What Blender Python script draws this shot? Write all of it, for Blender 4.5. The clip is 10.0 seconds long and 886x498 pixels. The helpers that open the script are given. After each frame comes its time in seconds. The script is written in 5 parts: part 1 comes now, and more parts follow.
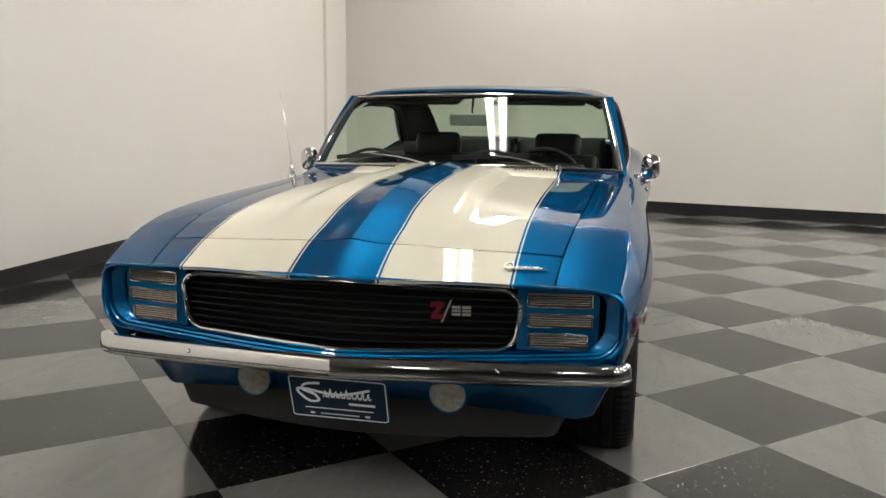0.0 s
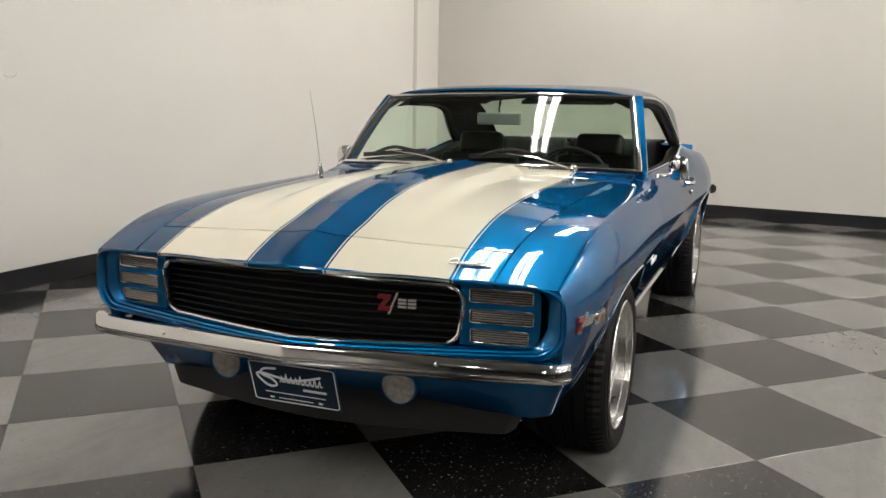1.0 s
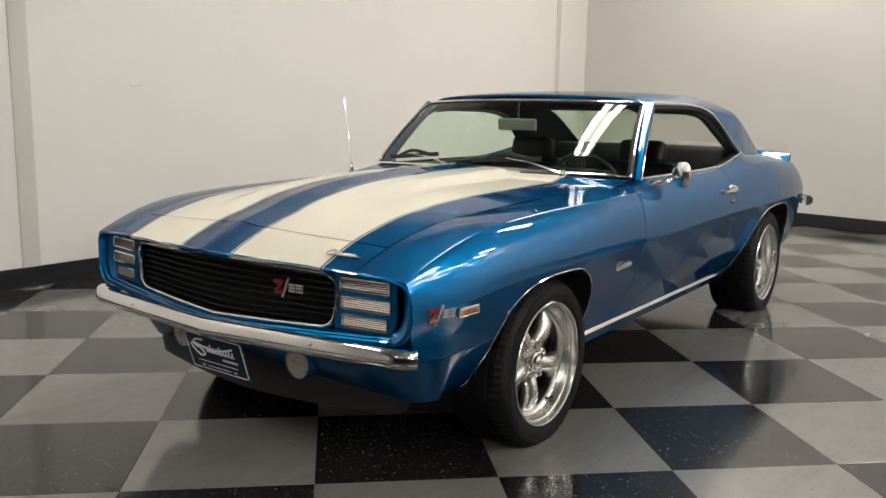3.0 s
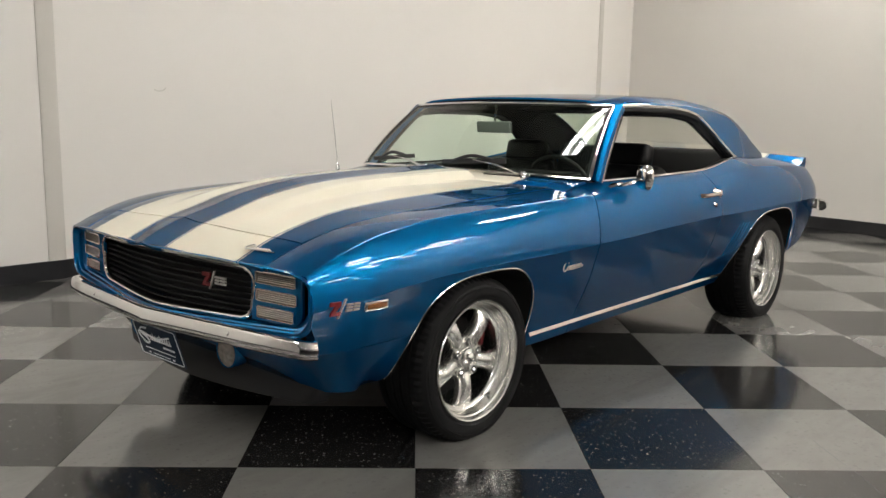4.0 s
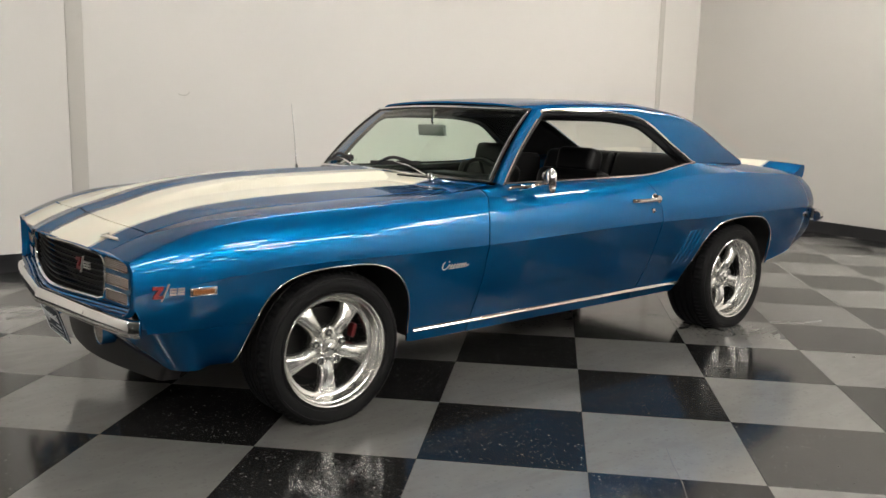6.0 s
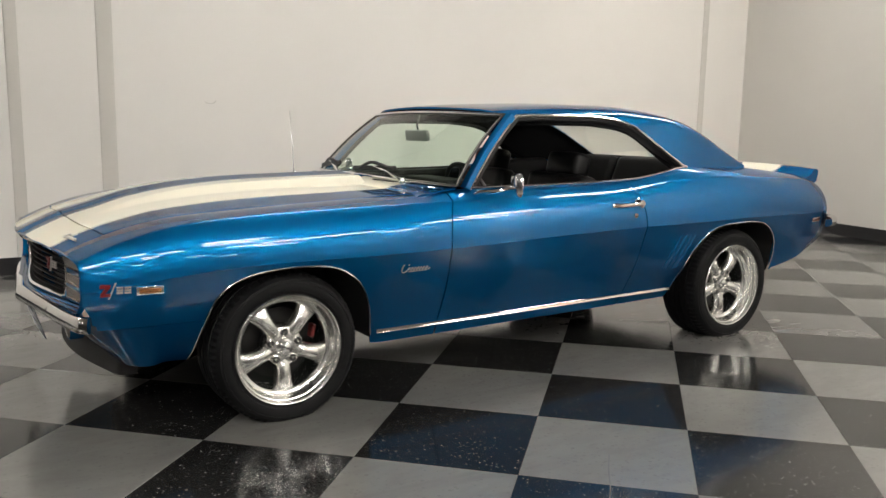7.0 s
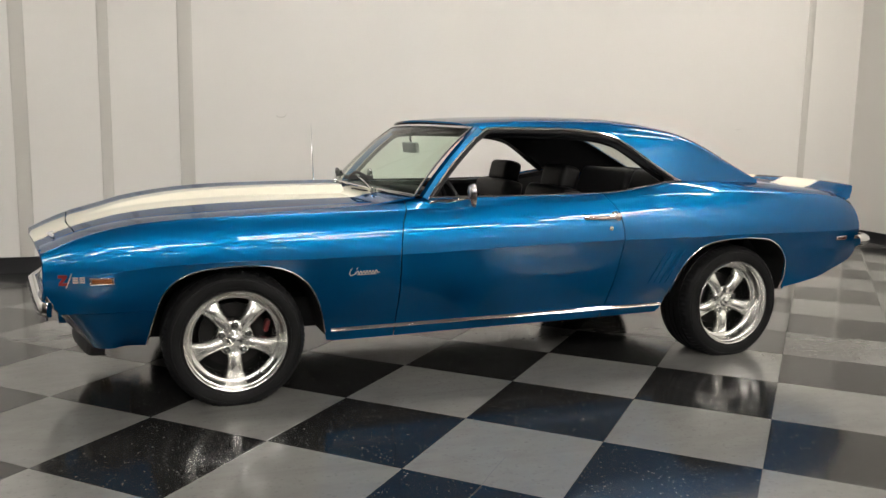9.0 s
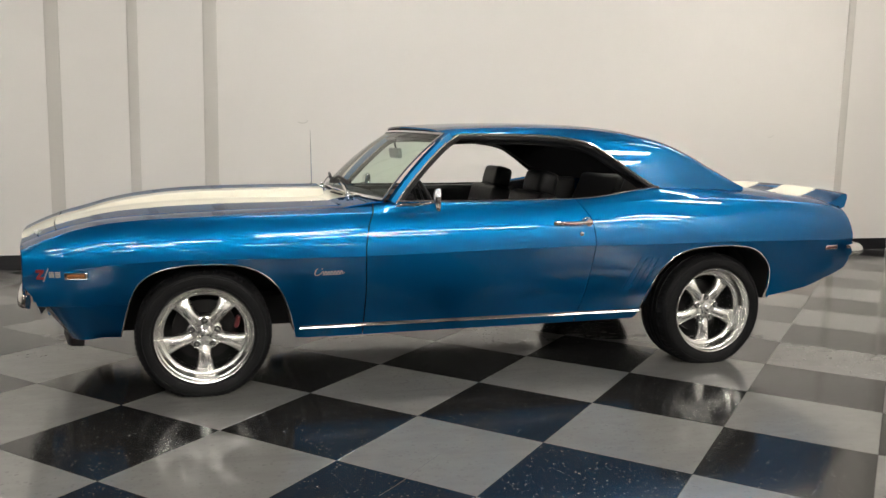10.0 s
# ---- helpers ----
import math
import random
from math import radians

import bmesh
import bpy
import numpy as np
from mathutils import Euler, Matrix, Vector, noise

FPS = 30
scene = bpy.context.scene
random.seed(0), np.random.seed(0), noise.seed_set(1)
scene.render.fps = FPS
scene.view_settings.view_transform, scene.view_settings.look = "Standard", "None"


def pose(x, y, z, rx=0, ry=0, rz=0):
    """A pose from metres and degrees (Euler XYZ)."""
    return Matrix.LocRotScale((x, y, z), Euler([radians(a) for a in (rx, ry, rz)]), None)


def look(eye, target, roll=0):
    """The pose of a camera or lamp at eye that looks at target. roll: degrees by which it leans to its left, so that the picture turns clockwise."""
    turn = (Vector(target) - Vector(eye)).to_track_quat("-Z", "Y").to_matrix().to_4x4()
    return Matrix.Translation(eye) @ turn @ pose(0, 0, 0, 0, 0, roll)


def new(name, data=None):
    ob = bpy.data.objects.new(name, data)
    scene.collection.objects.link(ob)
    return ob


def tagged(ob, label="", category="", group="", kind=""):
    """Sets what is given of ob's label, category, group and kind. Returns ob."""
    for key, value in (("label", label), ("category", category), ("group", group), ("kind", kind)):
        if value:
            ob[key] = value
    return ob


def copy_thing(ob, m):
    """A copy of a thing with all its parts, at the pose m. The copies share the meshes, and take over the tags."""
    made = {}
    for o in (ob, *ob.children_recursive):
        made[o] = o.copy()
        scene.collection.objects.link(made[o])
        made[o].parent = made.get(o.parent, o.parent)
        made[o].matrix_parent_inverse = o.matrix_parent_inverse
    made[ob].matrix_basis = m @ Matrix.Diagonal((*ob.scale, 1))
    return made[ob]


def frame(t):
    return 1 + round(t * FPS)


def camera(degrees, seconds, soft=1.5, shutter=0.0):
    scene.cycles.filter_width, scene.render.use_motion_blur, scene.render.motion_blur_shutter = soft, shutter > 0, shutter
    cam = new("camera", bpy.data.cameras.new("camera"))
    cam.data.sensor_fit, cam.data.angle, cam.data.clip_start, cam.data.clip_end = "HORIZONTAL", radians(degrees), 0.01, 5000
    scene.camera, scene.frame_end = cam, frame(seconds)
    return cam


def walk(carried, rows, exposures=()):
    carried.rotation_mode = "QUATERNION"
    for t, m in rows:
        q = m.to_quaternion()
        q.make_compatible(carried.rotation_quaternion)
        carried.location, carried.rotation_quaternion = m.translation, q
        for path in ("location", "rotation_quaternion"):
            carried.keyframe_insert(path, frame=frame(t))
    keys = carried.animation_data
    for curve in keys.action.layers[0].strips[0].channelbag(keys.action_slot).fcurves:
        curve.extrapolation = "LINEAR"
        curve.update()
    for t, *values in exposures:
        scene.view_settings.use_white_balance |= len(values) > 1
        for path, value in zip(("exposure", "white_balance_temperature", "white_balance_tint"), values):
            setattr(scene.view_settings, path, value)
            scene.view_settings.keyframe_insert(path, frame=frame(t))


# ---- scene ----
import functools

cam = camera(56.4, 10.0)
PATH = [
    (0, (3.019, 0.814, 1.197), (1.098, 0.368, 0.864), 0.8),
    (0.5, (2.968, 1.066, 1.177), (1.086, 0.473, 0.848), 0.9),
    (1, (2.902, 1.295, 1.185), (1.069, 0.568, 0.854), 1.0),
    (1.5, (2.905, 1.593, 1.195), (1.128, 0.738, 0.862), 1.1),
    (2, (2.845, 1.815, 1.190), (1.127, 0.846, 0.858), 1.3),
    (2.5, (2.709, 2.017, 1.205), (1.053, 0.946, 0.875), 1.2),
    (3.8, (2.410, 2.656, 1.204), (0.921, 1.361, 0.881), 1.1),
    (4, (2.334, 2.739, 1.209), (0.866, 1.420, 0.887), 1.1),
    (4.5, (2.183, 2.976, 1.206), (0.783, 1.585, 0.884), 1.2),
    (5, (2.044, 3.245, 1.227), (0.699, 1.801, 0.904), 1.4),
    (5.5, (1.854, 3.410, 1.218), (0.558, 1.922, 0.899), 1.4),
    (6, (1.671, 3.567, 1.223), (0.434, 2.029, 0.906), 1.4),
    (7.5, (1.093, 4.088, 1.234), (0.098, 2.378, 0.933), 0.8),
    (8, (0.910, 4.272, 1.242), (0.009, 2.512, 0.946), 0.9),
    (8.5, (0.735, 4.438, 1.253), (-0.095, 2.641, 0.963), 1.1),
    (9, (0.504, 4.524, 1.250), (-0.235, 2.687, 0.965), 1.0),
    (9.5, (0.297, 4.632, 1.250), (-0.356, 2.763, 0.971), 1.1),
    (10, (0.057, 4.800, 1.260), (-0.523, 2.905, 0.986), 1.2),
]
walk(cam, [(t, look(eye, target, roll)) for t, eye, target, roll in PATH])


# ---- world and light ----
world = bpy.data.worlds.new("hall_dusk")
world.use_nodes = True
world.node_tree.nodes["Background"].inputs[0].default_value = (0.9, 0.92, 1.0, 1)
world.node_tree.nodes["Background"].inputs[1].default_value = 0.02
scene.world = world
scene.view_settings.exposure = 0.0
TUBE = 46.5          # strength of the lamp tubes
CEILING = 4.6


# ---- materials ----
def material(name, color, rough=0.5, metal=0.0, coat=0.0, spec=0.5, noise_scale=0.0, noise_amount=0.0, bump=0.0, bump_scale=200.0, coat_rough=0.03):
    m = bpy.data.materials.new(name)
    m.use_nodes = True
    nt = m.node_tree
    b = nt.nodes["Principled BSDF"]
    b.inputs["Base Color"].default_value = (*color, 1)
    b.inputs["Roughness"].default_value = rough
    b.inputs["Metallic"].default_value = metal
    b.inputs["Coat Weight"].default_value = coat
    b.inputs["Coat Roughness"].default_value = coat_rough
    b.inputs["Specular IOR Level"].default_value = spec
    tc = nt.nodes.new("ShaderNodeTexCoord")
    if noise_amount:
        n = nt.nodes.new("ShaderNodeTexNoise")
        n.inputs["Scale"].default_value = noise_scale
        n.inputs["Detail"].default_value = 4
        nt.links.new(tc.outputs["Object"], n.inputs["Vector"])
        mix = nt.nodes.new("ShaderNodeMix")
        mix.data_type = "RGBA"
        mix.inputs["A"].default_value = (*[c * (1 - noise_amount) for c in color], 1)
        mix.inputs["B"].default_value = (*[min(1, c * (1 + noise_amount)) for c in color], 1)
        nt.links.new(n.outputs["Fac"], mix.inputs["Factor"])
        nt.links.new(mix.outputs["Result"], b.inputs["Base Color"])
    if bump:
        n2 = nt.nodes.new("ShaderNodeTexNoise")
        n2.inputs["Scale"].default_value = bump_scale
        n2.inputs["Detail"].default_value = 3
        nt.links.new(tc.outputs["Object"], n2.inputs["Vector"])
        bp = nt.nodes.new("ShaderNodeBump")
        bp.inputs["Strength"].default_value = bump
        bp.inputs["Distance"].default_value = 0.002
        nt.links.new(n2.outputs["Fac"], bp.inputs["Height"])
        nt.links.new(bp.outputs["Normal"], b.inputs["Normal"])
    return m


def calc(nt, op, a, b=0.0, c=0.0):
    n = nt.nodes.new("ShaderNodeMath")
    n.operation = op
    for k, v in enumerate((a, b, c)):
        if isinstance(v, (int, float)):
            n.inputs[k].default_value = v
        else:
            nt.links.new(v, n.inputs[k])
    return n.outputs[0]


FLAKE = (0.0010, 0.275, 0.640)      # blue of the metal flakes face on
FLOP = (0.0003, 0.020, 0.127)       # their deeper blue off the mirror direction
DEEP = (0.0004, 0.012, 0.050)       # blue of the pigment between them
WHITE = (0.86, 0.82, 0.68)


def paint(name, stripes=None):
    """Metallic blue paint under clear coat; stripes: (inner at x=0, its slope, outer at x=0, its slope)."""
    m = bpy.data.materials.new(name)
    m.use_nodes = True
    nt = m.node_tree
    nt.nodes.remove(nt.nodes["Principled BSDF"])
    tc = nt.nodes.new("ShaderNodeTexCoord")
    flake = nt.nodes.new("ShaderNodeTexNoise")
    flake.inputs["Scale"].default_value = 900
    nt.links.new(tc.outputs["Object"], flake.inputs["Vector"])
    deep = nt.nodes.new("ShaderNodeBsdfDiffuse")
    deep.inputs["Color"].default_value = (*DEEP, 1)
    lobes = []
    for rough, blue in ((0.43, FLAKE), (0.57, FLOP)):
        tint = nt.nodes.new("ShaderNodeMix")
        tint.data_type = "RGBA"
        tint.inputs["A"].default_value = (*[0.75 * c for c in blue], 1)
        tint.inputs["B"].default_value = (*[1.25 * c for c in blue], 1)
        nt.links.new(flake.outputs["Fac"], tint.inputs["Factor"])
        lobe = nt.nodes.new("ShaderNodeBsdfGlossy")
        lobe.inputs["Roughness"].default_value = rough
        nt.links.new(tint.outputs["Result"], lobe.inputs["Color"])
        lobes.append(lobe)
    shine = nt.nodes.new("ShaderNodeMixShader")
    shine.inputs[0].default_value = 0.5
    nt.links.new(lobes[0].outputs[0], shine.inputs[1])
    nt.links.new(lobes[1].outputs[0], shine.inputs[2])
    base = nt.nodes.new("ShaderNodeMixShader")
    facing = nt.nodes.new("ShaderNodeLayerWeight")
    facing.inputs["Blend"].default_value = 0.5
    nt.links.new(calc(nt, "MULTIPLY_ADD", facing.outputs["Facing"], -0.62, 0.96), base.inputs[0])
    nt.links.new(deep.outputs[0], base.inputs[1])
    nt.links.new(shine.outputs[0], base.inputs[2])
    body = base.outputs[0]
    if stripes:
        i0, i1, o0, o1 = stripes
        sep = nt.nodes.new("ShaderNodeSeparateXYZ")
        nt.links.new(tc.outputs["Object"], sep.inputs[0])
        ay = calc(nt, "ABSOLUTE", sep.outputs["Y"])
        inner = calc(nt, "MULTIPLY_ADD", sep.outputs["X"], i1, i0)
        outer = calc(nt, "MULTIPLY_ADD", sep.outputs["X"], o1, o0)
        a = calc(nt, "SUBTRACT", ay, inner)
        o = calc(nt, "SUBTRACT", outer, ay)
        broad = calc(nt, "MULTIPLY", calc(nt, "GREATER_THAN", a, 0.0), calc(nt, "GREATER_THAN", o, 0.0))
        pin1 = calc(nt, "COMPARE", a, -0.0085, 0.0022)
        pin2 = calc(nt, "COMPARE", o, -0.0085, 0.0022)
        fac = calc(nt, "MINIMUM", calc(nt, "ADD", calc(nt, "ADD", pin1, pin2), broad), 1.0)
        stripe = nt.nodes.new("ShaderNodeBsdfDiffuse")
        stripe.inputs["Color"].default_value = (*WHITE, 1)
        mix = nt.nodes.new("ShaderNodeMixShader")
        nt.links.new(fac, mix.inputs[0])
        nt.links.new(body, mix.inputs[1])
        nt.links.new(stripe.outputs[0], mix.inputs[2])
        body = mix.outputs[0]
    ripple = nt.nodes.new("ShaderNodeTexNoise")
    ripple.inputs["Scale"].default_value = 6
    nt.links.new(tc.outputs["Object"], ripple.inputs["Vector"])
    peel = nt.nodes.new("ShaderNodeBump")
    peel.inputs["Strength"].default_value = 0.002
    peel.inputs["Distance"].default_value = 0.01
    nt.links.new(ripple.outputs["Fac"], peel.inputs["Height"])
    fres = nt.nodes.new("ShaderNodeFresnel")
    fres.inputs["IOR"].default_value = 1.5
    coat = nt.nodes.new("ShaderNodeBsdfGlossy")
    coat.inputs["Roughness"].default_value = 0.018
    nt.links.new(peel.outputs["Normal"], coat.inputs["Normal"])
    top = nt.nodes.new("ShaderNodeMixShader")
    nt.links.new(fres.outputs[0], top.inputs[0])
    nt.links.new(body, top.inputs[1])
    nt.links.new(coat.outputs[0], top.inputs[2])
    nt.links.new(top.outputs[0], nt.nodes["Material Output"].inputs[0])
    return m


M_PAINT = paint("blue_metallic_paint")
M_HOOD = paint("striped_hood_paint", (0.122, 0.018, 0.482, 0.014))
M_DECK = paint("striped_deck_paint", (0.125, 0.0, 0.435, 0.0))
M_CHROME = material("chrome", (0.80, 0.80, 0.79), rough=0.07, metal=1.0)
M_ALU = material("polished_aluminium", (0.79, 0.78, 0.75), rough=0.25, metal=1.0, bump=0.5, bump_scale=48)
M_BLACK = material("black_plastic", (0.012, 0.012, 0.013), rough=0.45, bump=0.2)
M_DARK = material("underbody_black", (0.006, 0.006, 0.006), rough=0.85)
M_RUBBER = material("tyre_rubber", (0.0055, 0.0055, 0.006), rough=0.6, spec=0.22, noise_scale=8, noise_amount=0.3, bump=0.3, bump_scale=300)
M_GRILLE = material("grille_black", (0.0035, 0.0035, 0.004), rough=0.55, spec=0.35)
M_SILVER = material("silver_emblem", (0.62, 0.61, 0.58), rough=0.36, metal=0.7)
M_DAM = material("air_dam_black", (0.008, 0.008, 0.009), rough=0.55, bump=0.15)
M_VINYL = material("black_vinyl", (0.0035, 0.0035, 0.004), rough=0.45, spec=0.25, noise_scale=30, noise_amount=0.2, bump=0.35, bump_scale=350)
M_CLOTH = material("black_headliner", (0.0035, 0.0035, 0.004), rough=0.9, spec=0.1, bump=0.3, bump_scale=600)
M_STEEL = material("brake_steel", (0.035, 0.034, 0.033), rough=0.45, metal=0.9)
M_CALIPER = material("dull_red_caliper", (0.10, 0.006, 0.008), rough=0.5)
M_RED = material("red_enamel", (0.20, 0.012, 0.016), rough=0.3, coat=0.5)
M_TAIL_RED = material("dark_red_lens", (0.05, 0.004, 0.006), rough=0.2, coat=0.6)
M_MIRROR_BACK = material("grey_mirror_shell", (0.42, 0.43, 0.41), rough=0.35)
M_AMBER = material("amber_lens", (0.24, 0.095, 0.03), rough=0.2, coat=0.6)
M_LENS = material("clear_ribbed_lens", (0.36, 0.335, 0.30), rough=0.22, coat=1.0, noise_scale=55, noise_amount=0.6, bump=0.6, bump_scale=70)
M_PLATE = material("blue_plate", (0.002, 0.014, 0.036), rough=0.5, spec=0.3)
M_PRINT = material("white_print", (0.75, 0.77, 0.8), rough=0.4)
M_SLAT = material("lamp_slat_metal", (0.34, 0.32, 0.29), rough=0.3, metal=0.9)


def glass(name, tint):
    m = bpy.data.materials.new(name)
    m.use_nodes = True
    nt = m.node_tree
    nt.nodes.remove(nt.nodes["Principled BSDF"])
    fres = nt.nodes.new("ShaderNodeFresnel")
    fres.inputs["IOR"].default_value = 1.5
    clear = nt.nodes.new("ShaderNodeBsdfTransparent")
    clear.inputs["Color"].default_value = (*tint, 1)
    gloss = nt.nodes.new("ShaderNodeBsdfGlossy")
    gloss.inputs["Roughness"].default_value = 0.01
    mix = nt.nodes.new("ShaderNodeMixShader")
    nt.links.new(fres.outputs[0], mix.inputs[0])
    nt.links.new(clear.outputs[0], mix.inputs[1])
    nt.links.new(gloss.outputs[0], mix.inputs[2])
    nt.links.new(mix.outputs[0], nt.nodes["Material Output"].inputs[0])
    return m


M_GLASS = glass("green_tinted_glass", (0.74, 0.89, 0.77))
M_REAR_GLASS = glass("clear_rear_glass", (0.90, 0.93, 0.87))
M_MIRROR = material("mirror_glass", (0.85, 0.86, 0.85), rough=0.01, metal=1.0)


def wall_paint(name, color):
    m = material(name, color, rough=0.62, noise_scale=0.9, noise_amount=0.035, bump=0.12, bump_scale=90)
    return m


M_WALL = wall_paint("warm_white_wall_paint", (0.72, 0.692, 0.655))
# back wall: M_WALL's hue, about a tenth darker
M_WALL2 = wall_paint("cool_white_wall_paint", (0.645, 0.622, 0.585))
# for unseen walls; dark so the car's paint mirrors little light
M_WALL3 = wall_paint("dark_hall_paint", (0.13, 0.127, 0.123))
M_STRIP = wall_paint("grey_joint_strip", (0.54, 0.515, 0.475))
M_BASE = material("black_rubber_baseboard", (0.014, 0.014, 0.016), rough=0.35, noise_scale=12, noise_amount=0.3)
M_CEIL = material("dark_ceiling_paint", (0.25, 0.247, 0.24), rough=0.8, noise_scale=2, noise_amount=0.05)
M_JOINT = material("tile_joint", (0.05, 0.05, 0.05), rough=0.6)
M_WHITE_METAL = material("white_enamel", (0.8, 0.8, 0.78), rough=0.4)


def tile_material(name, base, fleck, fleck_size, fleck_radius, mottle, share, spec):
    m = material(name, base, rough=0.12, spec=spec)
    nt = m.node_tree
    b = nt.nodes["Principled BSDF"]
    tc = nt.nodes.new("ShaderNodeNewGeometry")
    info = nt.nodes.new("ShaderNodeObjectInfo")
    flecks = nt.nodes.new("ShaderNodeTexVoronoi")
    flecks.inputs["Scale"].default_value = fleck_size
    nt.links.new(tc.outputs["Position"], flecks.inputs["Vector"])
    pick = nt.nodes.new("ShaderNodeSeparateColor")
    nt.links.new(flecks.outputs["Color"], pick.inputs[0])
    size = calc(nt, "MULTIPLY_ADD", pick.outputs[1], 1.5 * fleck_radius, 0.25 * fleck_radius)
    near = calc(nt, "LESS_THAN", flecks.outputs["Distance"], size)
    few = calc(nt, "MULTIPLY", near, calc(nt, "GREATER_THAN", pick.outputs[0], 1 - share))
    cloud = nt.nodes.new("ShaderNodeTexNoise")
    cloud.inputs["Scale"].default_value = 7
    cloud.inputs["Detail"].default_value = 6
    nt.links.new(tc.outputs["Position"], cloud.inputs["Vector"])
    marble = nt.nodes.new("ShaderNodeTexNoise")
    marble.inputs["Scale"].default_value = 15
    marble.inputs["Detail"].default_value = 2.5
    marble.inputs["Distortion"].default_value = 0.8
    squash = nt.nodes.new("ShaderNodeMapping")
    squash.inputs["Scale"].default_value = (0.35, 1.0, 1.0)
    squash.inputs["Rotation"].default_value = (0, 0, 0.8)
    nt.links.new(tc.outputs["Position"], squash.inputs["Vector"])
    nt.links.new(squash.outputs["Vector"], marble.inputs["Vector"])
    broad = calc(nt, "MULTIPLY_ADD", cloud.outputs["Fac"], 0.5 * mottle, 0.93 - 0.25 * mottle)
    fine = calc(nt, "MULTIPLY_ADD", marble.outputs["Fac"], mottle, -0.5 * mottle)
    shade = calc(nt, "ADD", calc(nt, "ADD", broad, fine), calc(nt, "MULTIPLY", info.outputs["Random"], 0.14))
    scuff = nt.nodes.new("ShaderNodeTexNoise")
    scuff.inputs["Scale"].default_value = 3.2
    scuff.inputs["Detail"].default_value = 3
    scuff.inputs["Distortion"].default_value = 1.5
    nt.links.new(squash.outputs["Vector"], scuff.inputs["Vector"])
    dirty = nt.nodes.new("ShaderNodeMapRange")
    dirty.inputs["From Min"].default_value = 0.60
    dirty.inputs["From Max"].default_value = 0.74
    nt.links.new(scuff.outputs["Fac"], dirty.inputs["Value"])
    shade = calc(nt, "MULTIPLY", shade, calc(nt, "MULTIPLY_ADD", dirty.outputs["Result"], -0.13, 1.0))
    scale = nt.nodes.new("ShaderNodeMix")
    scale.data_type = "RGBA"
    scale.blend_type = "MULTIPLY"
    scale.inputs["Factor"].default_value = 1
    scale.inputs["A"].default_value = (*base, 1)
    tone = nt.nodes.new("ShaderNodeCombineColor")
    for k in range(3):
        nt.links.new(shade, tone.inputs[k])
    nt.links.new(tone.outputs[0], scale.inputs["B"])
    mix = nt.nodes.new("ShaderNodeMix")
    mix.data_type = "RGBA"
    mix.inputs["B"].default_value = (*fleck, 1)
    nt.links.new(calc(nt, "MULTIPLY", few, calc(nt, "MULTIPLY_ADD", pick.outputs[2], 0.75, 0.25)), mix.inputs["Factor"])
    nt.links.new(scale.outputs["Result"], mix.inputs["A"])
    nt.links.new(mix.outputs["Result"], b.inputs["Base Color"])
    smear = nt.nodes.new("ShaderNodeTexNoise")
    smear.inputs["Scale"].default_value = 2.3
    smear.inputs["Detail"].default_value = 5
    nt.links.new(tc.outputs["Position"], smear.inputs["Vector"])
    nt.links.new(calc(nt, "MULTIPLY_ADD", smear.outputs["Fac"], 0.05, 0.10), b.inputs["Roughness"])
    return m


M_TILE_DARK = tile_material("black_speckled_vinyl_tile", (0.0145, 0.0140, 0.0138), (0.17, 0.168, 0.162), 68, 0.165, 0.6, 0.7, 0.46)
M_TILE_GREY = tile_material("grey_marbled_vinyl_tile", (0.166, 0.162, 0.154), (0.143, 0.140, 0.133), 62, 0.32, 0.26, 0.5, 0.85)


def lamp_material(strength):
    m = bpy.data.materials.new("fluorescent_glow")
    m.use_nodes = True
    b = m.node_tree.nodes["Principled BSDF"]
    b.inputs["Base Color"].default_value = (0.9, 0.9, 0.9, 1)
    b.inputs["Emission Color"].default_value = (1.0, 0.958, 0.893, 1)
    b.inputs["Emission Strength"].default_value = strength
    return m


M_TUBE = lamp_material(TUBE)


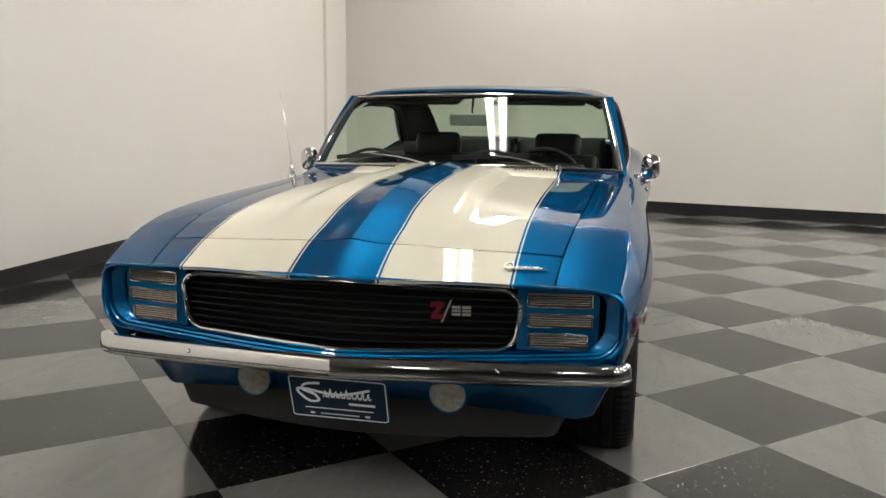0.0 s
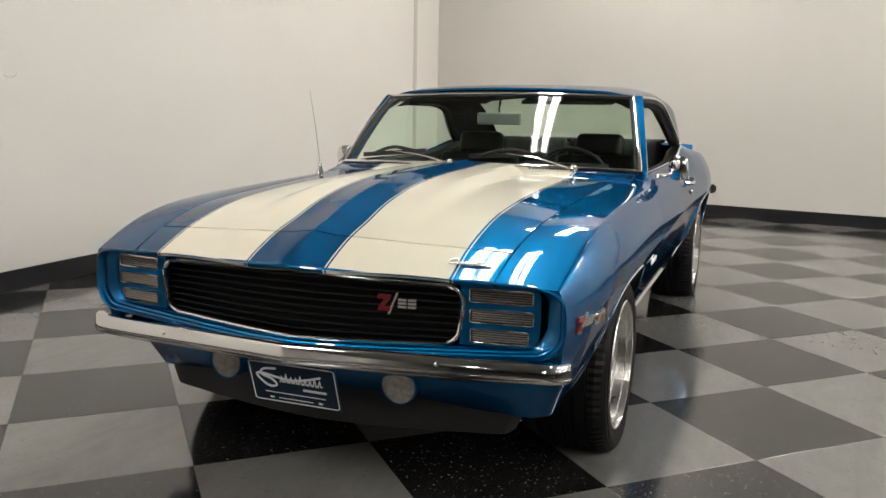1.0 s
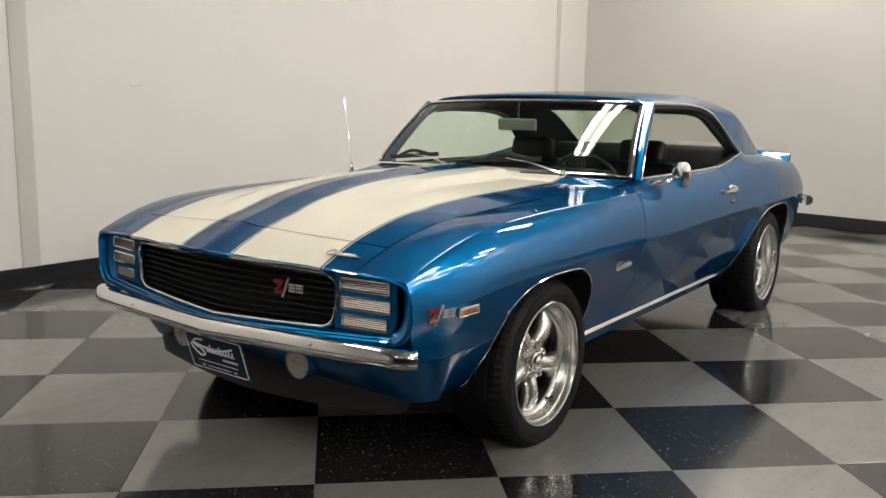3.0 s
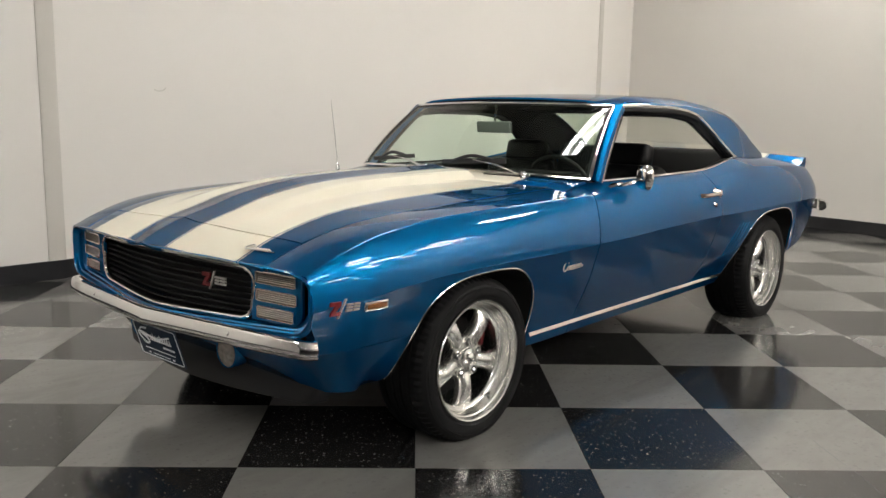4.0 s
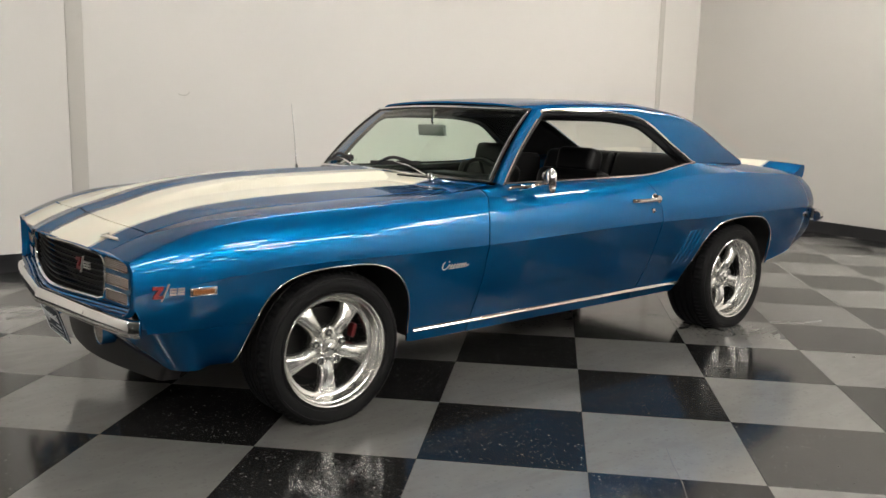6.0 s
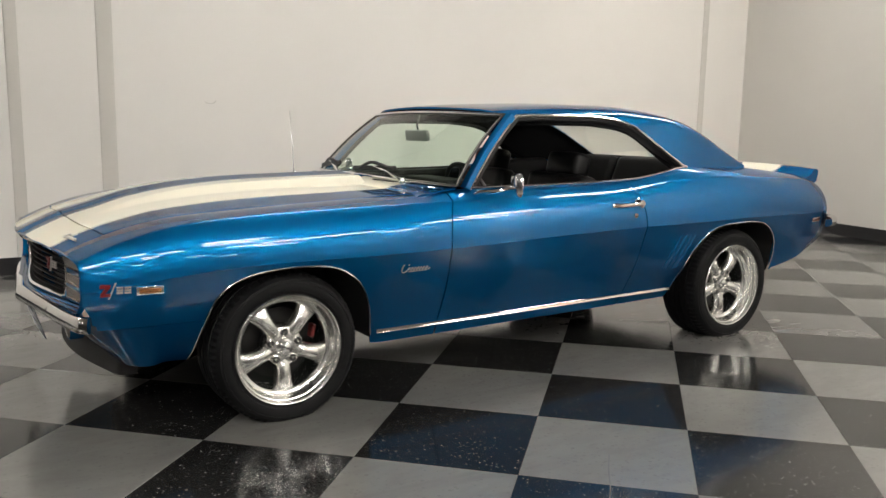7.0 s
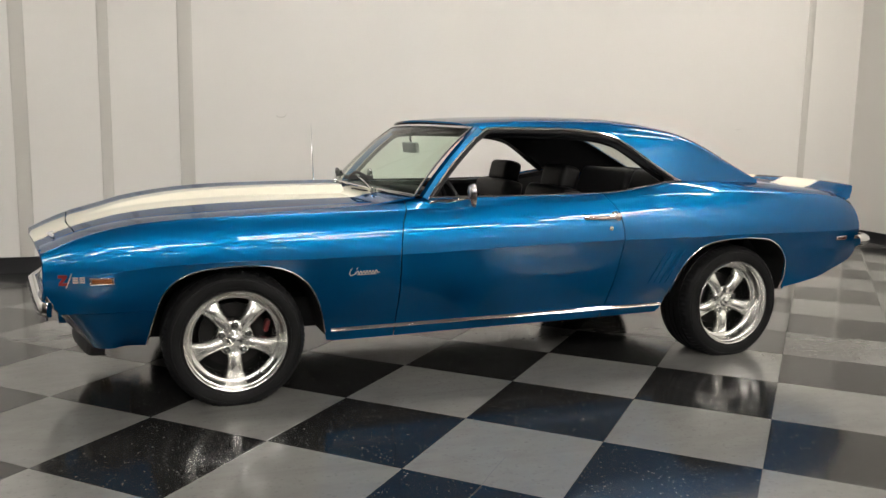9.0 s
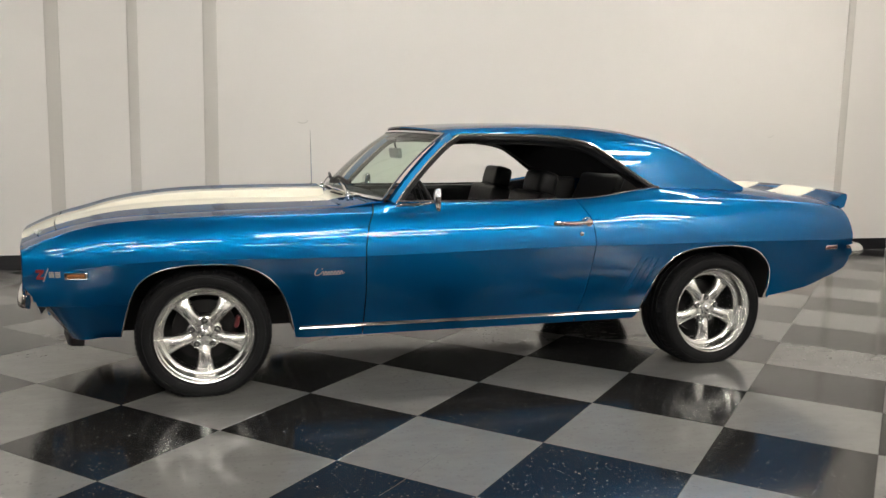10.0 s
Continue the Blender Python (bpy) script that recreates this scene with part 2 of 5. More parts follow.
# ---- mesh building ----
class Geo:
    """A mesh in the making: lists of points and faces, and edges to keep sharp."""

    def __init__(self):
        self.v, self.f, self.sharp = [], [], []

    def grid(self, P, flip=False, close_u=False, close_v=False, sharp_rows=()):
        n, k = len(P), len(P[0])
        o = len(self.v)
        for row in P:
            self.v.extend(tuple(p) for p in row)
        for i in range(n if close_u else n - 1):
            for j in range(k if close_v else k - 1):
                a, b = o + i * k + j, o + ((i + 1) % n) * k + j
                c, d = o + ((i + 1) % n) * k + (j + 1) % k, o + i * k + (j + 1) % k
                self.f.append((a, d, c, b) if flip else (a, b, c, d))
        for j in sharp_rows:
            for i in range(n - 1):
                self.sharp.append((o + i * k + j, o + (i + 1) * k + j))
        return self

    def fan(self, ring, flip=False):
        o = len(self.v)
        self.v.extend(tuple(p) for p in ring)
        f = tuple(range(o, o + len(ring)))
        self.f.append(f[::-1] if flip else f)
        return self

    def sweep(self, path, section, closed=False, up=(0, 0, 1), scale=None, caps=True):
        """A section (side, up) carried along a path."""
        pts = [Vector(p) for p in path]
        n = len(pts)
        rings = []
        for i, p in enumerate(pts):
            a = pts[(i - 1) % n] if closed or i else pts[0]
            b = pts[(i + 1) % n] if closed or i < n - 1 else pts[-1]
            t = (b - a).normalized()
            u = Vector(up)
            side = t.cross(u)
            side = side.normalized() if side.length > 1e-6 else Vector((1, 0, 0))
            u = side.cross(t).normalized()
            k = scale[i] if scale else 1.0
            rings.append([p + side * (s * k) + u * (w * k) for s, w in section])
        self.grid(rings, close_u=closed, close_v=True, flip=True)
        if caps and not closed:
            self.fan(rings[0], flip=False)
            self.fan(rings[-1], flip=True)
        return self

    def revolve(self, profile, centre, n=48, axis="y", closed=False, turn=None):
        """profile: (radius, way along the axis)."""
        c = Vector(centre)
        P = []
        for i in range(n):
            a = 2 * math.pi * i / n
            ring = []
            for r, d in profile:
                if axis == "y":
                    q = Vector((r * math.cos(a), d, r * math.sin(a)))
                elif axis == "z":
                    q = Vector((r * math.cos(a), r * math.sin(a), d))
                else:
                    q = Vector((d, r * math.cos(a), r * math.sin(a)))
                ring.append(c + (turn @ q if turn else q))
            P.append(ring)
        self.grid(P, close_u=True, close_v=closed)
        return self

    def box(self, centre, size, bevel=0.0, turn=None, segments=2):
        bm = bmesh.new()
        bmesh.ops.create_cube(bm, size=1)
        for v in bm.verts:
            v.co = Vector((v.co.x * size[0], v.co.y * size[1], v.co.z * size[2]))
        if bevel:
            bmesh.ops.bevel(bm, geom=bm.edges[:], offset=bevel, segments=segments, affect="EDGES", profile=0.6)
        m = Matrix.Translation(centre) @ (turn.to_4x4() if turn else Matrix())
        bm.verts.index_update()
        o = len(self.v)
        self.v.extend(tuple(m @ v.co) for v in bm.verts)
        self.f.extend(tuple(o + v.index for v in f.verts) for f in bm.faces)
        bm.free()
        return self

    def weld(self):
        """Joins points that coincide."""
        seen, to, kept = {}, [], []
        for p in self.v:
            key = tuple(round(q, 4) for q in p)
            if key not in seen:
                seen[key] = len(kept)
                kept.append(p)
            to.append(seen[key])
        self.v = kept
        self.f = [f for f in (tuple(dict.fromkeys(to[k] for k in f)) for f in self.f) if len(f) > 2]
        self.sharp = [(to[i], to[j]) for i, j in self.sharp]
        return self

    def mirrored(self):
        g = Geo()
        g.v = [(x, -y, z) for x, y, z in self.v]
        g.f = [f[::-1] for f in self.f]
        g.sharp = list(self.sharp)
        return g


def mesh_of(name, geo, mat, angle=35):
    whole = {}
    for f in geo.f:
        for k in range(len(f)):
            e = tuple(sorted((f[k], f[k - 1])))
            whole[e] = whole.get(e, 0) + 1
    full = sum(Vector(geo.v[f[0]]).dot(Vector(geo.v[f[k]]).cross(Vector(geo.v[f[k + 1]]))) for f in geo.f for k in range(1, len(f) - 1))
    capped = sum(1 for n in whole.values() if n == 1) <= 4 * max(len(f) for f in geo.f)
    if full < 0 and capped and len(geo.f) < 20000:
        geo.f = [f[::-1] for f in geo.f]
    me = bpy.data.meshes.new(name)
    me.from_pydata(geo.v, [], geo.f)
    me.materials.append(mat)
    me.polygons.foreach_set("use_smooth", [True] * len(me.polygons))
    me.set_sharp_from_angle(angle=radians(angle))
    uses = {}
    for f in geo.f:
        for k in range(len(f)):
            e = tuple(sorted((f[k], f[k - 1])))
            uses[e] = uses.get(e, 0) + 1
    pairs = {tuple(sorted(e)) for e in geo.sharp} | {e for e, n in uses.items() if n == 1}
    if pairs:
        attr = me.attributes.get("sharp_edge") or me.attributes.new("sharp_edge", "BOOLEAN", "EDGE")
        for e in me.edges:
            if tuple(sorted(e.vertices)) in pairs:
                attr.data[e.index].value = True
    me.update()
    return me


LEAN = {"on": False}


def leaning(p):
    """The body sags a little towards its right-hand side on its springs."""
    x, y, z = p
    return (x, y, z + 0.005 * (y - (math.sqrt(y * y + 0.04) - 0.2)))


def part(name, geo, mat, parent=None, label="", angle=35, thick=0.0):
    if LEAN["on"]:
        geo.v = [leaning(p) for p in geo.v]
    ob = new(name, mesh_of(name, geo, mat, angle))
    ob.parent = parent
    if label:
        tagged(ob, label)
    if thick:
        s = ob.modifiers.new("thickness", "SOLIDIFY")
        s.thickness, s.offset = thick, -1
    return ob


def thing(name, label, category, group="", at=None):
    e = new(name)
    e.empty_display_size = 0.1
    if at:
        e.matrix_world = at
    return tagged(e, label, category, group)


def setting(name, geo, mat, label, category, angle=35):
    return tagged(part(name, geo, mat, None, "", angle), label, category, "", "structure")


TAPS = [(k / 12, (1 - (k / 13) ** 2) ** 2) for k in range(-12, 13)]
TOTAL = sum(k for _, k in TAPS)


def smooth(table, w=0.0):
    """A smooth curve through (x, value) pairs; w: half the stretch over which it is evened out."""
    pts = sorted(table)
    xs, ys = [p[0] for p in pts], [p[1] for p in pts]
    n = len(xs)
    d = [(ys[i + 1] - ys[i]) / (xs[i + 1] - xs[i]) for i in range(n - 1)]
    s = [d[0]] + [0.0 if d[i - 1] * d[i] <= 0 else 2 * d[i - 1] * d[i] / (d[i - 1] + d[i]) for i in range(1, n - 1)] + [d[-1]]

    def value(x):
        if x <= xs[0]:
            return ys[0] + (s[0] * (x - xs[0]) if w else 0.0)
        if x >= xs[-1]:
            return ys[-1] + (s[-1] * (x - xs[-1]) if w else 0.0)
        i = max(k for k in range(n - 1) if xs[k] <= x)
        h = xs[i + 1] - xs[i]
        t = (x - xs[i]) / h
        return (ys[i] * (1 + 2 * t) * (1 - t) ** 2 + s[i] * h * t * (1 - t) ** 2
                + ys[i + 1] * t * t * (3 - 2 * t) + s[i + 1] * h * t * t * (t - 1))
    if not w:
        return value
    known = {}

    def even(x):
        key = round(x, 5)
        if key not in known:
            known[key] = sum(k * value(x + f * w) for f, k in TAPS) / TOTAL
        return known[key]
    return even


def spline(points, per=6, closed=False):
    """Catmull-Rom through points."""
    P = [Vector(p) for p in points]
    n = len(P)
    out = []
    for i in range(n if closed else n - 1):
        p0 = P[(i - 1) % n] if closed or i else P[0]
        p1, p2 = P[i], P[(i + 1) % n]
        p3 = P[(i + 2) % n] if closed or i < n - 2 else P[-1]
        for k in range(per):
            t = k / per
            out.append(0.5 * (2 * p1 + (p2 - p0) * t + (2 * p0 - 5 * p1 + 4 * p2 - p3) * t * t + (3 * p1 - p0 - 3 * p2 + p3) * t ** 3))
    if not closed:
        out.append(P[-1])
    return out


def disc(r, n=10, flat=1.0):
    return [(r * math.cos(2 * math.pi * k / n), flat * r * math.sin(2 * math.pi * k / n)) for k in range(n)]


def lerp(a, b, t):
    return a + (b - a) * t


def steps(a, b, n):
    return [a + (b - a) * k / n for k in range(n + 1)]


# ---- the hall ----
def wall_mesh(x0, y0, x1, y1, z0, z1, thick, side):
    """A wall of real thickness whose inner face runs from (x0, y0) to (x1, y1); it is thick towards side (+1: left of that way)."""
    d = Vector((x1 - x0, y1 - y0, 0)).normalized()
    n = Vector((-d.y, d.x, 0)) * side
    a, b = Vector((x0, y0, 0)), Vector((x1, y1, 0))
    g = Geo()
    ring = [a, b, b + n * thick, a + n * thick]
    g.grid([[p + Vector((0, 0, z0)) for p in ring], [p + Vector((0, 0, z1)) for p in ring]], close_v=True, flip=side > 0)
    g.fan([p + Vector((0, 0, z0)) for p in ring], flip=side > 0)
    g.fan([p + Vector((0, 0, z1)) for p in ring], flip=side < 0)
    return g


WY = -3.15                       # long wall beside the car
CX = -8.0                        # its far corner
EX, EY = 30.0, 22.0              # the hall's far ends, unseen and assumed
BACK = ((CX, WY), (CX + 0.17 * (EY - WY), EY))
MID = ((CX + EX) / 2, (WY + EY) / 2)
setting("wall_long", wall_mesh(CX - 0.3, WY, EX, WY, 0, CEILING, 0.2, -1), M_WALL, "smooth warm-white painted showroom wall", "wall")
setting("wall_back", wall_mesh(*BACK[0], *BACK[1], 0, CEILING, 0.2, 1), M_WALL2, "plain, slightly darker white painted showroom wall", "wall")
# two unseen walls, added dark to keep reflections in the car dim
setting("wall_front", wall_mesh(EX, WY, EX, EY, 0, CEILING, 0.2, -1), M_WALL3, "unseen hall wall, dark to dim reflections", "wall")
setting("wall_far", wall_mesh(BACK[1][0], EY, EX, EY, 0, CEILING, 0.2, 1), M_WALL3, "unseen hall wall, dark to dim reflections", "wall")
setting("ceiling", Geo().box((*MID, CEILING + 0.1), (EX - CX + 1, EY - WY + 1, 0.2)), M_CEIL, "plain dark hall ceiling", "ceiling")
H = 0.135
setting("baseboard_long", wall_mesh(CX + 0.02, WY + 0.012, EX - 0.02, WY + 0.012, 0, H, 0.011, -1), M_BASE, "black rubber cove baseboard along the wall", "baseboard")
setting("baseboard_back", wall_mesh(BACK[0][0] + 0.012, BACK[0][1] + 0.02, BACK[1][0] + 0.012, BACK[1][1], 0, H, 0.011, 1), M_BASE, "black rubber cove baseboard along the wall", "baseboard")

for x, w in ((1.18, 0.115), (0.53, 0.09), (-0.13, 0.125), (-7.2, 0.10)):
    g = Geo()
    prof = [(w / 2 * math.sin(t), 0.014 * math.cos(t) ** 0.7) for t in steps(radians(-89.9), radians(89.9), 12)]
    g.grid([[(x + a, WY + 0.001 + b, z) for a, b in prof] for z in (H, CEILING)], flip=True)
    setting("trim", g, M_STRIP, "vertical grey joint strip on the painted wall", "trim")


scuff = [(-0.96 + 0.052 * math.cos(t), WY + 0.0006, 1.375 + 0.034 * math.sin(t)) for t in steps(radians(190), radians(325), 14)]
setting("wall_scuff", Geo().sweep(scuff, disc(0.0035, 6), up=(0, 1, 0)), M_STRIP, "faint curved grey scuff on the painted wall", "scuff")
scuff = [(-6.21 + 0.05 * math.cos(t), WY + 0.0006, 1.34 + 0.03 * math.sin(t)) for t in steps(radians(200), radians(300), 10)]
setting("wall_scuff", Geo().sweep(scuff, disc(0.003, 6), up=(0, 1, 0)), M_STRIP, "faint short grey scuff on the painted wall", "scuff")
scratch = spline([(-0.87, 1.79, 0.0012), (-0.76, 1.90, 0.0012), (-0.66, 2.01, 0.0012), (-0.55, 2.11, 0.0012)], 4)
setting("floor_scratch", Geo().sweep(scratch, disc(0.0022, 6, 0.3)), M_JOINT, "thin dark scratch across a grey floor tile", "scratch")


# ---- ceiling lights: twin tubes in rows over the hall ----
def ceiling_light(at):
    e = thing("ceiling_light", "white twin-tube fluorescent strip light under the ceiling", "light", "ceiling lights")
    g = Geo().box((0, 0, 0.05), (1.24, 0.38, 0.06), 0.01)
    part("housing", g, M_WHITE_METAL, e)
    for y in (-0.10, 0.10):
        part("tube", Geo().box((0, y, -0.005), (1.20, 0.115, 0.03), 0.006), M_TUBE, e, "glowing fluorescent tube")
    e.matrix_world = at
    return e


LIGHT_Z = CEILING - 0.12
first = ceiling_light(pose(-0.90, -0.10, LIGHT_Z, rz=9))
copy_thing(first, pose(-2.12, -0.30, LIGHT_Z, rz=9))
spots = [(-5.4, -0.45), (-6.64, -0.45), (3.4, -1.9), (4.7, -1.9), (5.2, 3.0), (-5.1, 2.6), (-1.3, 5.7), (-5.5, 5.7)]
spots += [(x, y) for y, shift in ((9.8, 0.0), (14.0, 1.6), (18.4, -0.8)) for x in (-3.4 + shift, 1.5 + shift, 7.5 + shift)]
spots += [(x, 7.7) for x in (-4.2, -2.9, 0.3, 3.6)]
# two unseen extra rows, added to brighten the upper body side
spots += [(x, y) for y, xs in ((6.6, (-5.6, -1.4, 2.0, 5.4)), (8.7, (-6.0, -2.3, 1.4, 4.6))) for x in xs]
spots += [(9.5, 8.6), (14.0, -0.45), (14.0, 4.0)]
for x, y in spots:
    copy_thing(first, pose(x, y, LIGHT_Z))


# ---- the car: x ahead from the front axle, y to its left, z up from the floor ----
car = thing("car", "blue metallic two-door muscle coupe with white racing stripes", "car")
WB = 2.745
LEAN["on"] = True

# section curves of the body's side, front to rear
yA = smooth([(0.8, 0.70), (0.4, 0.70), (-0.4, 0.712), (-2.2, 0.715), (-2.6, 0.74), (-3.1, 0.805), (-3.4, 0.79), (-3.75, 0.68)], 0.09)
zA = smooth([(0.8, 0.30), (0.4, 0.27), (-0.42, 0.232), (-1.1, 0.238), (-2.3, 0.252), (-3.06, 0.365), (-3.3, 0.40), (-3.5, 0.435), (-3.66, 0.48), (-3.75, 0.52)])
yB = smooth([(0.8, 0.735), (0.4, 0.735), (-0.4, 0.738), (-2.3, 0.738), (-2.7, 0.785), (-3.1, 0.828), (-3.4, 0.805), (-3.75, 0.69)], 0.12)
yC = smooth([(0.78, 0.790), (0.6, 0.820), (0.4, 0.824), (0, 0.830), (-0.4, 0.818), (-2.0, 0.818), (-2.6, 0.852), (-3.1, 0.864), (-3.5, 0.826), (-3.74, 0.765)], 0.20)
yD = smooth([(0.78, 0.812), (0.6, 0.860), (0.4, 0.877), (0, 0.889), (-0.4, 0.885), (-0.8, 0.880), (-1.4, 0.880), (-2.0, 0.886), (-2.4, 0.901), (-2.75, 0.913), (-3.1, 0.904), (-3.4, 0.880), (-3.6, 0.852), (-3.74, 0.80)], 0.20)
zD = smooth([(0.78, 0.60), (0.6, 0.625), (0.4, 0.650), (0.2, 0.662), (0, 0.666), (-0.4, 0.662), (-0.8, 0.665), (-1.4, 0.682), (-2.0, 0.694), (-2.4, 0.697), (-2.75, 0.704), (-3.1, 0.703), (-3.4, 0.700), (-3.74, 0.695)], 0.20)
yE = smooth([(0.78, 0.806), (0.6, 0.846), (0.4, 0.860), (0, 0.866), (-0.4, 0.863), (-0.8, 0.859), (-1.4, 0.859), (-2.0, 0.863), (-2.4, 0.878), (-2.75, 0.888), (-3.1, 0.880), (-3.4, 0.856), (-3.6, 0.828), (-3.74, 0.78)], 0.20)
zE = smooth([(0.78, 0.665), (0.6, 0.72), (0.4, 0.750), (0, 0.775), (-0.8, 0.785), (-1.4, 0.80), (-2.0, 0.815), (-2.75, 0.825), (-3.4, 0.81), (-3.74, 0.79)], 0.20)
yF = smooth([(0.78, 0.788), (0.6, 0.805), (0.4, 0.805), (0, 0.802), (-0.4, 0.802), (-0.8, 0.808), (-1.4, 0.808), (-2.0, 0.812), (-2.4, 0.822), (-2.75, 0.825), (-3.1, 0.815), (-3.4, 0.795), (-3.6, 0.772), (-3.74, 0.73)], 0.20)
zF = smooth([(0.78, 0.716), (0.70, 0.752), (0.6, 0.789), (0.5, 0.815), (0.4, 0.832), (0.2, 0.848), (0, 0.856), (-0.4, 0.865), (-0.8, 0.872), (-1.4, 0.890), (-2.0, 0.905), (-2.4, 0.935), (-2.75, 0.937), (-3.1, 0.925), (-3.4, 0.910), (-3.6, 0.888), (-3.74, 0.856)], 0.09)
yG = smooth([(0.78, 0.615), (0.4, 0.640), (0, 0.652), (-0.4, 0.655), (-0.76, 0.70), (-0.85, 0.745), (-0.95, 0.762), (-1.4, 0.766), (-2.0, 0.768), (-2.2, 0.762), (-2.42, 0.748), (-2.7, 0.72), (-3.0, 0.675), (-3.3, 0.655), (-3.74, 0.65)], 0.09)
zG = smooth([(0.78, 0.735), (0.70, 0.772), (0.6, 0.803), (0.4, 0.842), (0, 0.868), (-0.4, 0.885), (-0.76, 0.905), (-0.85, 0.918), (-1.4, 0.922), (-1.9, 0.930), (-2.0, 0.935), (-2.15, 0.955), (-2.42, 0.992), (-2.7, 0.985), (-3.0, 0.975), (-3.3, 0.950), (-3.6, 0.918), (-3.74, 0.888)], 0.09)

ARCH_F = spline([(0.392, 0, 0.27), (0.372, 0, 0.345), (0.350, 0, 0.43), (0.313, 0, 0.53), (0.255, 0, 0.592), (0.18, 0, 0.625), (0.085, 0, 0.640), (-0.03, 0, 0.643), (-0.14, 0, 0.635), (-0.225, 0, 0.608), (-0.30, 0, 0.555), (-0.352, 0, 0.485), (-0.390, 0, 0.395), (-0.412, 0, 0.31), (-0.425, 0, 0.262)], 4)
ARCH_R = spline([(-2.350, 0, 0.29), (-2.352, 0, 0.35), (-2.362, 0, 0.43), (-2.393, 0, 0.527), (-2.437, 0, 0.590), (-2.500, 0, 0.642), (-2.590, 0, 0.670), (-2.72, 0, 0.680), (-2.84, 0, 0.679), (-2.96, 0, 0.661), (-3.045, 0, 0.612), (-3.098, 0, 0.545), (-3.114, 0, 0.470), (-3.108, 0, 0.405), (-3.096, 0, 0.36)], 4)


def side_y(x, z):
    """The body side's half width at height z, below the crease."""
    zd = zD(x)
    za = min(zA(x), 0.285)
    pts = [(za, yA(x)), (0.30, yB(x)), (0.48, yC(x)), (max(zd, 0.5), yD(x))]
    return smooth(pts)(z)


def side_rows(x, low, n_low=7):
    zd = zD(x)
    rows = []
    for k in range(n_low):
        z = lerp(low, zd, k / n_low)
        rows.append(Vector((x, side_y(x, z), z)))
    D, E, F, G = (Vector((x, c(x), d(x))) for c, d in ((yD, zD), (yE, zE), (yF, zF), (yG, zG)))
    K = 2 * E - (D + F) / 2

    def flank(t):
        return D * (1 - t) ** 2 + K * (2 * t * (1 - t)) + F * t * t
    up = [flank(0.965 * k / 11) for k in range(12)]
    a, c = flank(0.965), F + (G - F) * 0.07
    up += [a * (1 - t) ** 2 + F * (2 * t * (1 - t)) + c * t * t for t in (0.25, 0.5, 0.75, 1.0)]
    up += [lerp(c, G, t) + Vector((0, 0, 0.004 * 4 * t * (1 - t))) for t in (0.2, 0.4, 0.6, 0.8, 1.0)]
    return rows + up


N_LOW = 7


def falling(cols):
    out = []
    for x, low in cols:
        out.append((min(x, out[-1][0] - 0.003) if out else x, low))
    return out


def side_panel(x0, x1, lows, lean0=None, lean1=None):
    """lows: (x, low z) columns from front to rear. lean0, lean1: how far the front and rear edges shift in x with height."""
    P = []
    for x, low in falling(lows):
        row = side_rows(x, low, N_LOW)
        u = (x - x0) / (x1 - x0)
        for p in row:
            w0, w1 = max(0.0, 1 - u * 4), max(0.0, 1 - (1 - u) * 4)
            p.x += (lean0(p.z) * w0 if lean0 else 0) + (lean1(p.z) * w1 if lean1 else 0)
        P.append(row)
    return Geo().grid(P, sharp_rows=(N_LOW,))


lean_front = smooth([(0.25, -0.008), (0.5, -0.004), (0.676, 0.008), (0.80, -0.008), (0.88, -0.042), (0.93, -0.07)])
lean_rear = smooth([(0.25, 0.03), (0.5, 0.006), (0.70, 0.0), (0.83, 0.018), (0.905, 0.065), (0.95, 0.09)])
GAP = 0.0026
XD0, XD1 = -0.762, -1.990

cols = [(x, 0.455) for x in steps(0.775, 0.345, 14)]
cols += [(p.x, p.z) for p in ARCH_F if p.z > 0.452 and p.x > 0] + [(p.x, p.z) for p in ARCH_F if p.x <= 0 and p.z > 0.31]
cols += [(-0.428, 0.237), (-0.46, 0.233)] + [(x, zA(x)) for x in steps(-0.49, XD0 + GAP, 8)]
fender = side_panel(0.775, XD0 + GAP, cols, None, lean_front)
NOSE = smooth([(-0.2, 0.870), (0, 0.894), (0.12, 0.887), (0.484, 0.836), (0.72, 0.803), (0.8, 0.785), (0.86, 0.765)], 0.03)


def nose(y):
    return NOSE(abs(y))


def soft(a, b, v):
    t = max(0.0, min(1.0, (v - a) / (b - a)))
    return t * t * (3 - 2 * t)


def at_nose(p):
    """Draws the fender's front edge to the line of the nose, and tucks it in below."""
    x, y, z = p
    w = max(0.0, (x - 0.58) / 0.195)
    ahead = w * (nose(min(y, 0.86)) - 0.004 - 0.775)
    return (x + ahead - w * 0.055 * soft(0.57, 0.45, z), y, z - 0.44 * max(0.0, ahead) * soft(0.60, 0.70, z))


fender.v = [at_nose(p) for p in fender.v]
door = side_panel(XD0 - GAP, XD1 + GAP, [(x, zA(x)) for x in steps(XD0 - GAP, XD1 + GAP, 36)], lean_front, lean_rear)
cols = [(x, zA(x)) for x in steps(XD1 - GAP, -2.33, 10)] + [(-2.345, 0.270)]
cols += [(p.x, p.z) for p in ARCH_R if p.x > -3.11] + [(-3.117, 0.372)]
cols += [(x, zA(x)) for x in steps(-3.13, -3.73, 16)]
quarter = side_panel(XD1 - GAP, -3.73, cols, lean_rear, None)
# the tail's turn-in
tail = smooth([(0.40, 0.30), (0.45, 0.12), (0.48, 0.05), (0.57, -0.005), (0.70, -0.008), (0.80, 0.006), (0.86, 0.018), (0.95, 0.006)])
